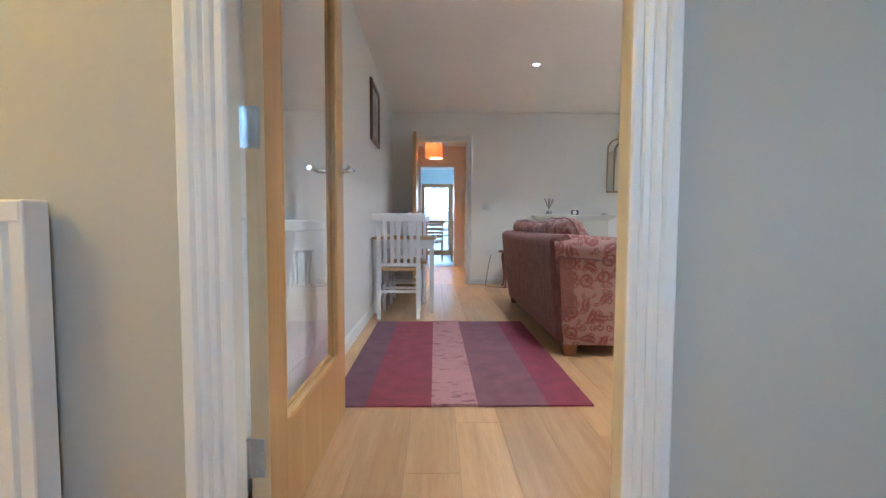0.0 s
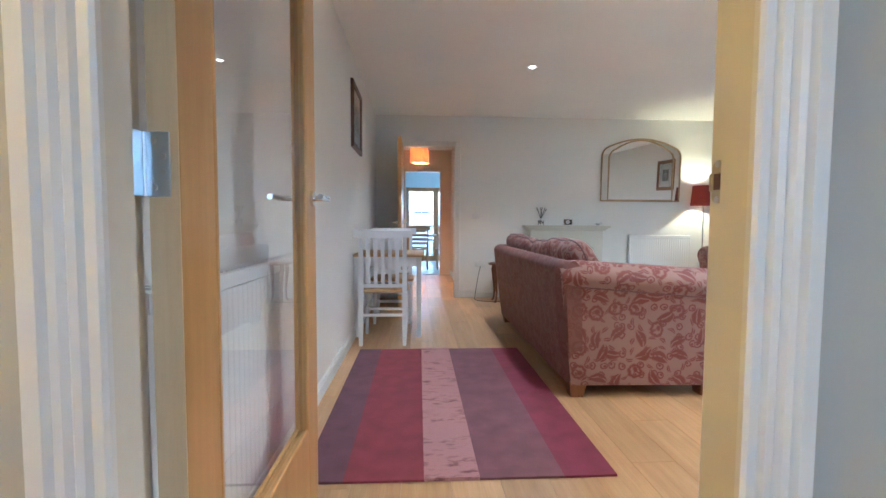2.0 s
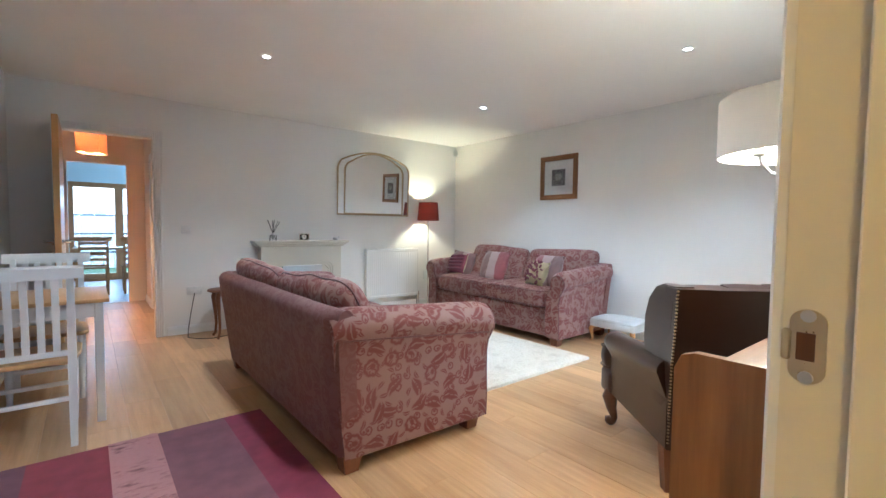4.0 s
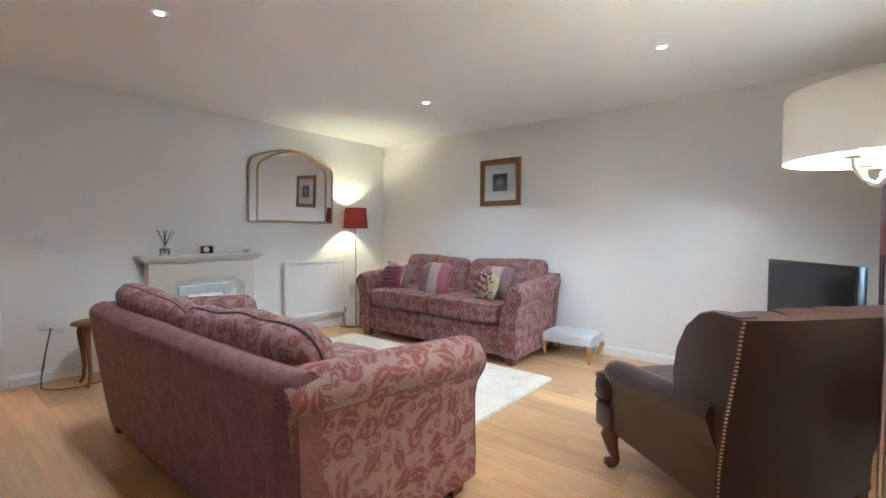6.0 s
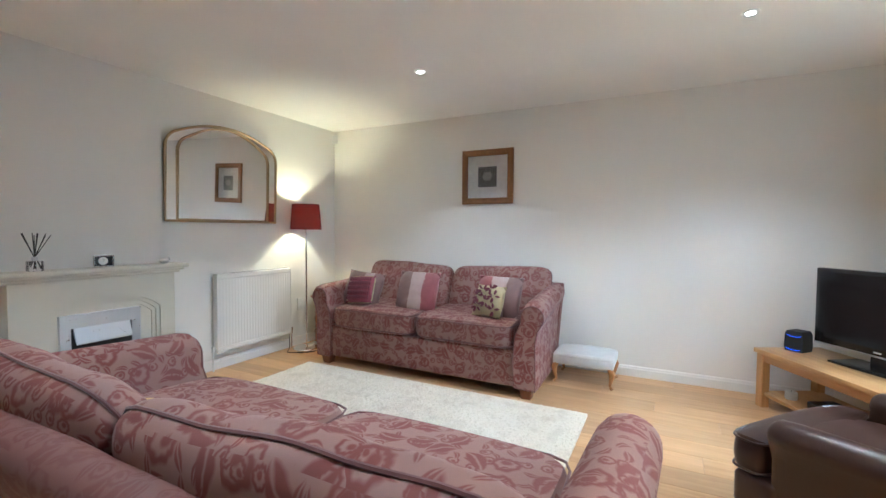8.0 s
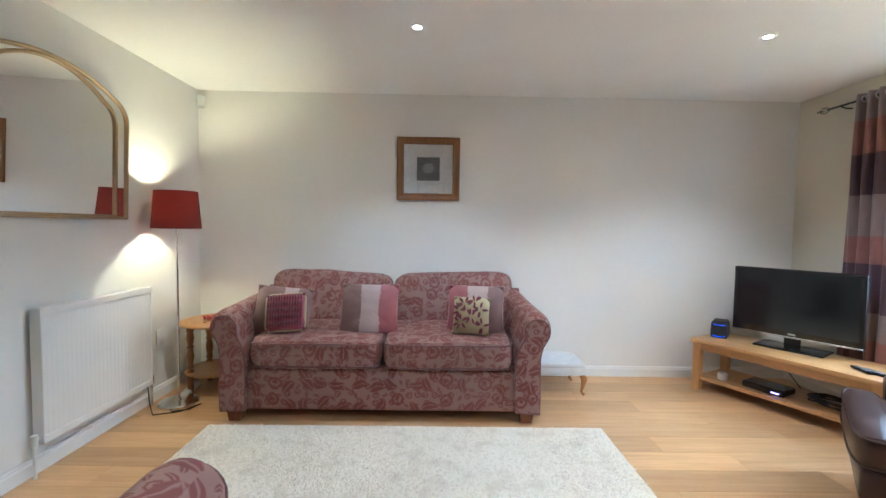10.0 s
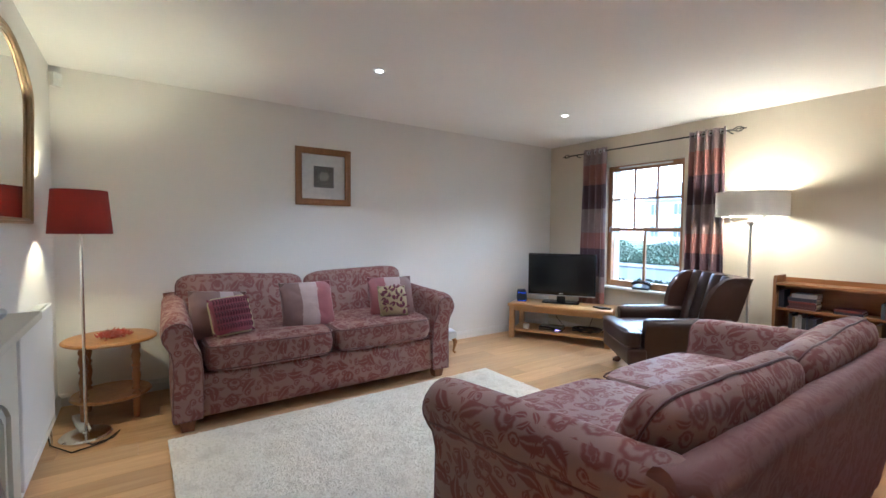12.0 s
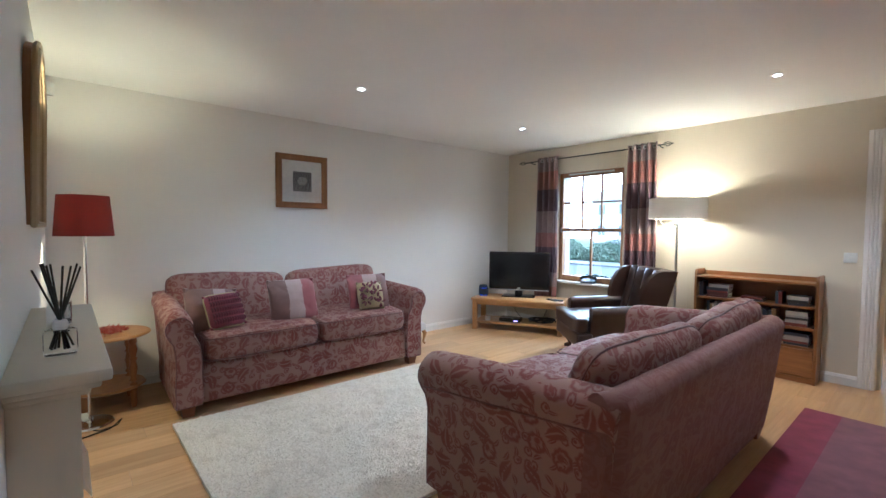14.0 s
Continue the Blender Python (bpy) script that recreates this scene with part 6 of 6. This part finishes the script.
def plate(name, m, w, h, label, category, rockers=1):
    t = thing(name, m, label, category)
    bm = B()
    box(bm, -w / 2, w / 2, -0.009, 0, -h / 2, h / 2, 0.003, 2)
    part("faceplate", bm, M_WHITEPL, t)
    for k in range(rockers):
        x = (k - (rockers - 1) / 2) * w / 2
        bm = B()
        box(bm, x - 0.012, x + 0.012, -0.0125, -0.008, -0.015, 0.015, 0.002)
        part("rocker", bm, M_WHITEPL, t)
    return t


plate("light_switch", pose(0.935, YS, 1.11, 0, 0, 180), 0.088, 0.088, "white light switch beside the hall door", "light switch")
plate("light_switch", pose(1.03, YN, 1.12), 0.088, 0.088, "white light switch on the cream wall", "light switch")
plate("wall_socket", pose(1.10, YN, 0.46), 0.146, 0.086, "white double wall socket", "wall socket", 2)
plate("wall_socket", pose(4.22, YN, 0.45), 0.088, 0.13, "white wall socket behind the lamp", "wall socket", 1)
th_ = plate("thermostat", pose(0.94, YH - 0.02, 1.46), 0.115, 0.115, "white heating control on the hall wall", "thermostat", 1)
pir = thing("motion_sensor_box", pose(XE - 0.035, YN - 0.035, 2.345, 0, 0, -45), "small white alarm sensor in the ceiling corner", "alarm sensor")
bm = B()
prism(bm, [(-0.03, -0.045), (0.03, -0.045), (0.03, 0.045), (-0.03, 0.045)], -0.03, 0.012, 'y')
part("body", bm, M_WHITEPL, pir, "", False)
bm = B()
box(bm, -0.022, 0.022, -0.034, -0.03, -0.03, 0.01, 0.002)
part("lens", bm, M_PAPER, pir, "", False)

# small dark side table at the end of the near sofa
dt = thing("dark_side_table", pose(1.33, 6.44, 0), "dark wooden side table with curved legs", "side table")
bm = B()
lathe(bm, [(0.165, 0.485), (0.178, 0.492), (0.178, 0.50), (0.165, 0.508)], 32)
part("tabletop", bm, M_FOOTWOOD, dt)
for k in range(4):
    a = radians(45 + 90 * k)
    bm = B()
    tube(bm, [(r * math.cos(a), r * math.sin(a), z) for r, z in ((0.125, 0.49), (0.142, 0.42), (0.128, 0.28), (0.115, 0.15), (0.125, 0.05), (0.15, 0.012))], [0.022, 0.024, 0.017, 0.014, 0.013, 0.013], 10)
    part("leg", bm, M_FOOTWOOD, dt, "curved wooden leg")
bm = B()
tube(bm, [(1.10, YN - 0.012, 0.43), (1.06, YN - 0.05, 0.25), (1.02, YN - 0.10, 0.05), (1.00, YN - 0.22, 0.006), (1.06, YN - 0.33, 0.006), (1.20, YN - 0.40, 0.006), (1.40, YN - 0.35, 0.006)], 0.004, 6)
solid("black_flex", bm, M_BLACKMATT, "black flex running from the socket along the floor", "cable")

# ---------- corridor and kitchen ----------
cdoor = thing("corridor_door", pose(0.90, 8.25, 0), "oak door in a white frame in the corridor", "door", "", "structure")
bm = B()
box(bm, 0.03, 0.07, -0.385, 0.385, 0.008, 2.04, 0.003)
part("door_leaf", bm, M_OAKDOOR, cdoor, "", False)
for s in (-1, 1):
    bm = B()
    box(bm, -0.018, 0.0, s * 0.435 - 0.035, s * 0.435 + 0.035, 0, 2.11, 0.004)
    part("architrave", bm, M_TRIM, cdoor, "", False)
bm = B()
box(bm, -0.018, 0.0, -0.40, 0.40, 2.04, 2.11, 0.004)
part("architrave", bm, M_TRIM, cdoor, "", False)
bm = B()
tube(bm, [(0.03, -0.33, 1.02), (-0.025, -0.33, 1.02), (-0.03, -0.22, 1.02)], 0.009, 10)
part("door_handle", bm, M_CHROME, cdoor)

gd = tagged(new("window_2"), "timber garden door and side light with glass panes", "window", "", "structure")
for x0, x1 in ((-0.08, 0.0), (0.66, 0.80), (1.62, 1.70)):
    bm = B()
    box(bm, x0, x1, 12.90, 12.98, 0.0, 2.0, 0.004)
    part("window_frame", bm, M_WINWOOD, gd, "", False)
for x0, x1 in ((0.0, 0.66), (0.80, 1.62)):
    for z0, z1 in ((0.0, 0.14), (1.90, 2.0)):
        bm = B()
        box(bm, x0, x1, 12.905, 12.975, z0, z1, 0.004)
        part("window_frame", bm, M_WINWOOD, gd, "", False)
    bm = B()
    box(bm, x0, x1, 12.93, 12.936, 0.14, 1.90)
    p = part("pane", bm, M_GLASS, gd, "", False)
    p.visible_shadow = False
rl = thing("balcony_rail", pose(0, 13.5, 0), "dark metal balcony rail outside the garden door", "railing")
for z in (0.55, 0.95, 1.35):
    bm = B()
    tube(bm, [(-0.6, 0, z), (2.2, 0, z)], 0.016, 8)
    part("bar", bm, M_IRON, rl)
for x in (-0.6, 0.8, 2.2):
    bm = B()
    tube(bm, [(x, 0, -0.02), (x, 0, 1.36)], 0.018, 8)
    part("post", bm, M_IRON, rl)
kt = thing("dining_table", pose(0.75, 11.35, 0), "pale wooden dining table in the kitchen", "table")
bm = B()
box(bm, -0.75, 0.75, -0.40, 0.40, 0.72, 0.75, 0.004)
part("tabletop", bm, M_PINE, kt)
for s in (-1, 1):
    for q in (-1, 1):
        bm = B()
        box(bm, s * 0.68 - 0.035, s * 0.68 + 0.035, q * 0.34 - 0.035, q * 0.34 + 0.035, 0, 0.72, 0.004)
        part("leg", bm, M_PINE, kt, "", False)
kc = slat_chair("dining_chair", pose(0.28, 10.72, 0), "oak ladder-back dining chair at the kitchen table", M_MIDWOOD, M_MIDWOOD, "kitchen dining chairs", 4, True)
copy_thing(kc, pose(0.86, 10.74, 0))
copy_thing(kc, pose(-0.38, 11.4, 0, 0, 0, -90))

# ---------- outside ----------
for nm, y, power in (("backdrop", -75, 4.5), ("backdrop", 75, 1.9)):
    M_SKYGLOW = glow("overcast_sky", (0.78, 0.90, 1.0), power)
    bm = B()
    pts = [bm.verts.new(p) for p in ((-150, y, -1), (150, y, -1), (150, y * 0.9, 110), (-150, y * 0.9, 110))]
    bm.faces.new(pts)
    tagged(part(nm, bm, M_SKYGLOW, None, "bright overcast sky", False), kind="structure")

slab("ground", [(-60, 60, -80, 1.2, -0.5, -0.32), (-60, 60, 13.06, 80, -0.5, -0.32), (-60, HX0 - 0.2, 1.2, 13.06, -0.5, -0.32), (XE + 0.26, 60, 1.2, 13.06, -0.5, -0.32)], M_GRASS, "short green grass")
slab("balcony_deck", [(-0.8, 2.4, 13.06, 13.6, -0.32, -0.02)], M_ROAD, "grey balcony deck")
slab("road", [(-60, 60, -11.5, -4.5, -0.32, -0.30)], M_ROAD, "pale asphalt road")
slab("pavement", [(-60, 60, -4.5, -3.3, -0.32, -0.22), (-60, 60, -13.2, -11.5, -0.32, -0.22)], paint("paving", (0.16, 0.155, 0.15), 0.8, 0.06), "pale paved footway")


def shrub(name, m, sx, sy, sz, n, seed, label):
    r_ = random.Random(seed)
    t = thing(name, m, label, "shrub")
    bm = B()
    for k in range(7):
        a = k * 0.9
        tube(bm, [(0, 0, 0), (0.4 * sx * math.cos(a), 0.4 * sy * math.sin(a), sz * 0.7)], [0.03, 0.008], 5)
    part("stems", bm, M_DARKWOOD, t)
    verts, faces = [], []
    for k in range(n):
        while True:
            p = Vector((r_.uniform(-1, 1), r_.uniform(-1, 1), r_.uniform(-0.2, 1)))
            if 0.55 < p.length < 1.0 + 0.12 * noise.noise(p * 3):
                break
        c = Vector((p.x * sx, p.y * sy, max(0.02, p.z * sz)))
        d = Vector((r_.gauss(0, 1), r_.gauss(0, 1), r_.gauss(0, 1))).normalized()
        e = d.orthogonal().normalized()
        s = 0.035 + 0.03 * r_.random()
        b = len(verts)
        verts += [c - d * s, c + e * s * 0.45, c + d * s, c - e * s * 0.45]
        faces.append((b, b + 1, b + 2, b + 3))
    me = bpy.data.meshes.new("foliage")
    me.from_pydata([tuple(v) for v in verts], [], faces)
    me.materials.append(M_HEDGE)
    o = new("foliage", me)
    o.parent = t
    return t


for i, (x, y, sx, sy, sz) in enumerate(((5.0, -1.3, 0.8, 0.6, 0.75), (6.6, -2.0, 0.9, 0.7, 0.7), (3.2, -14.4, 2.2, 0.9, 1.25), (7.2, -14.6, 2.3, 0.9, 1.3), (11.2, -14.4, 2.3, 1.0, 1.2), (15.2, -14.6, 2.3, 1.0, 1.35), (19.4, -14.4, 2.4, 1.0, 1.25), (23.8, -14.6, 2.5, 1.0, 1.35), (28.5, -14.4, 2.6, 1.0, 1.3))):
    shrub("shrub", pose(x, y, -0.32), sx, sy, sz, 5000, 30 + i, "dense dark green garden shrub")


def house(m, w, d, h, label):
    t = thing("house", m, label, "house")
    bm = B()
    box(bm, -w / 2, w / 2, -d / 2, d / 2, 0, h)
    part("wall", bm, M_RENDERW, t, "", False)
    bm = B()
    prism(bm, [(-d / 2 - 0.3, h), (d / 2 + 0.3, h), (0, h + 2.6)], -w / 2 - 0.2, w / 2 + 0.2, 'x')
    part("roof", bm, M_SLATE, t, "", False)
    for k in range(int(w / 3)):
        for z in (1.0, 3.7):
            x = -w / 2 + 1.5 + 3 * k
            bm = B()
            box(bm, x - 0.55, x + 0.55, d / 2 - 0.05, d / 2 + 0.03, z, z + 1.3)
            wd = part("window", bm, M_SLATE, t, "", False)
            for q in ((x - 0.6, x - 0.53, z - 0.05, z + 1.35), (x + 0.53, x + 0.6, z - 0.05, z + 1.35), (x - 0.03, x + 0.03, z, z + 1.3)):
                bm = B()
                box(bm, q[0], q[1], d / 2 - 0.02, d / 2 + 0.06, q[2], q[3])
                part("frame", bm, M_TRIM, wd, "", False)
    return t


house(pose(2, -48, -0.32, 0, 0, 4), 14, 8, 5.4, "white rendered two-storey house across the road")
house(pose(24, -50, -0.32, 0, 0, -5), 15, 8, 5.4, "white rendered two-storey house across the road")
house(pose(0, 38, -0.32, 0, 0, 180), 16, 8, 5.2, "white rendered house behind the garden")
fence = thing("garden_fence", pose(0, 20, -0.32), "weathered board fence behind the garden", "fence")
for k in range(40):
    bm = B()
    box(bm, -6 + 0.3 * k, -6 + 0.3 * k + 0.28, -0.012, 0.012, 0, 1.75 + 0.03 * math.sin(k * 2.3))
    part("board", bm, M_MIDWOOD if k == 0 else M_SLATE, fence, "", False)

# ---------- floor planks ----------
pfloor = tagged(new("floor"), "light oak laminate floor in long boards", "", "", "structure")
PW, PL = 0.192, 1.285
plank_mesh = {}


def plank(x0, x1, y0, y1):
    w, l = round(x1 - x0, 3), round(y1 - y0, 3)
    if w < 0.01 or l < 0.02:
        return
    if (w, l) not in plank_mesh:
        bm = B()
        c = 0.0012
        b0 = [(0, 0, -0.012), (w, 0, -0.012), (w, l, -0.012), (0, l, -0.012)]
        b1 = [(0.0003, 0.0003, -c), (w - 0.0003, 0.0003, -c), (w - 0.0003, l - 0.0003, -c), (0.0003, l - 0.0003, -c)]
        b2 = [(c, c, 0), (w - c, c, 0), (w - c, l - c, 0), (c, l - c, 0)]
        loft(bm, [b0, b1, b2])
        plank_mesh[(w, l)] = mesh_of("plank", bm, M_FLOOR, False)
    ob = new("plank", plank_mesh[(w, l)])
    ob.parent = pfloor
    ob.location = (x0, y0, 0)


def lay(x0, x1, y0, y1):
    r_ = random.Random(int(x0 * 100) + 77)
    k0 = math.floor(x0 / PW)
    k = k0
    while k * PW < x1:
        a, b = max(x0, k * PW), min(x1, (k + 1) * PW)
        off = ((k * 37) % 10) / 10 * PL
        y = y0 - off
        while y < y1:
            plank(a, b, max(y, y0), min(y + PL, y1))
            y += PL
        k += 1


lay(XW, XE, YS, YN)
lay(HX0, HX1, HY0, YH)
lay(DX0 - 0.03, DX1 + 0.03, YH, YS)
lay(XW, 0.90, YN, YK - 0.01)
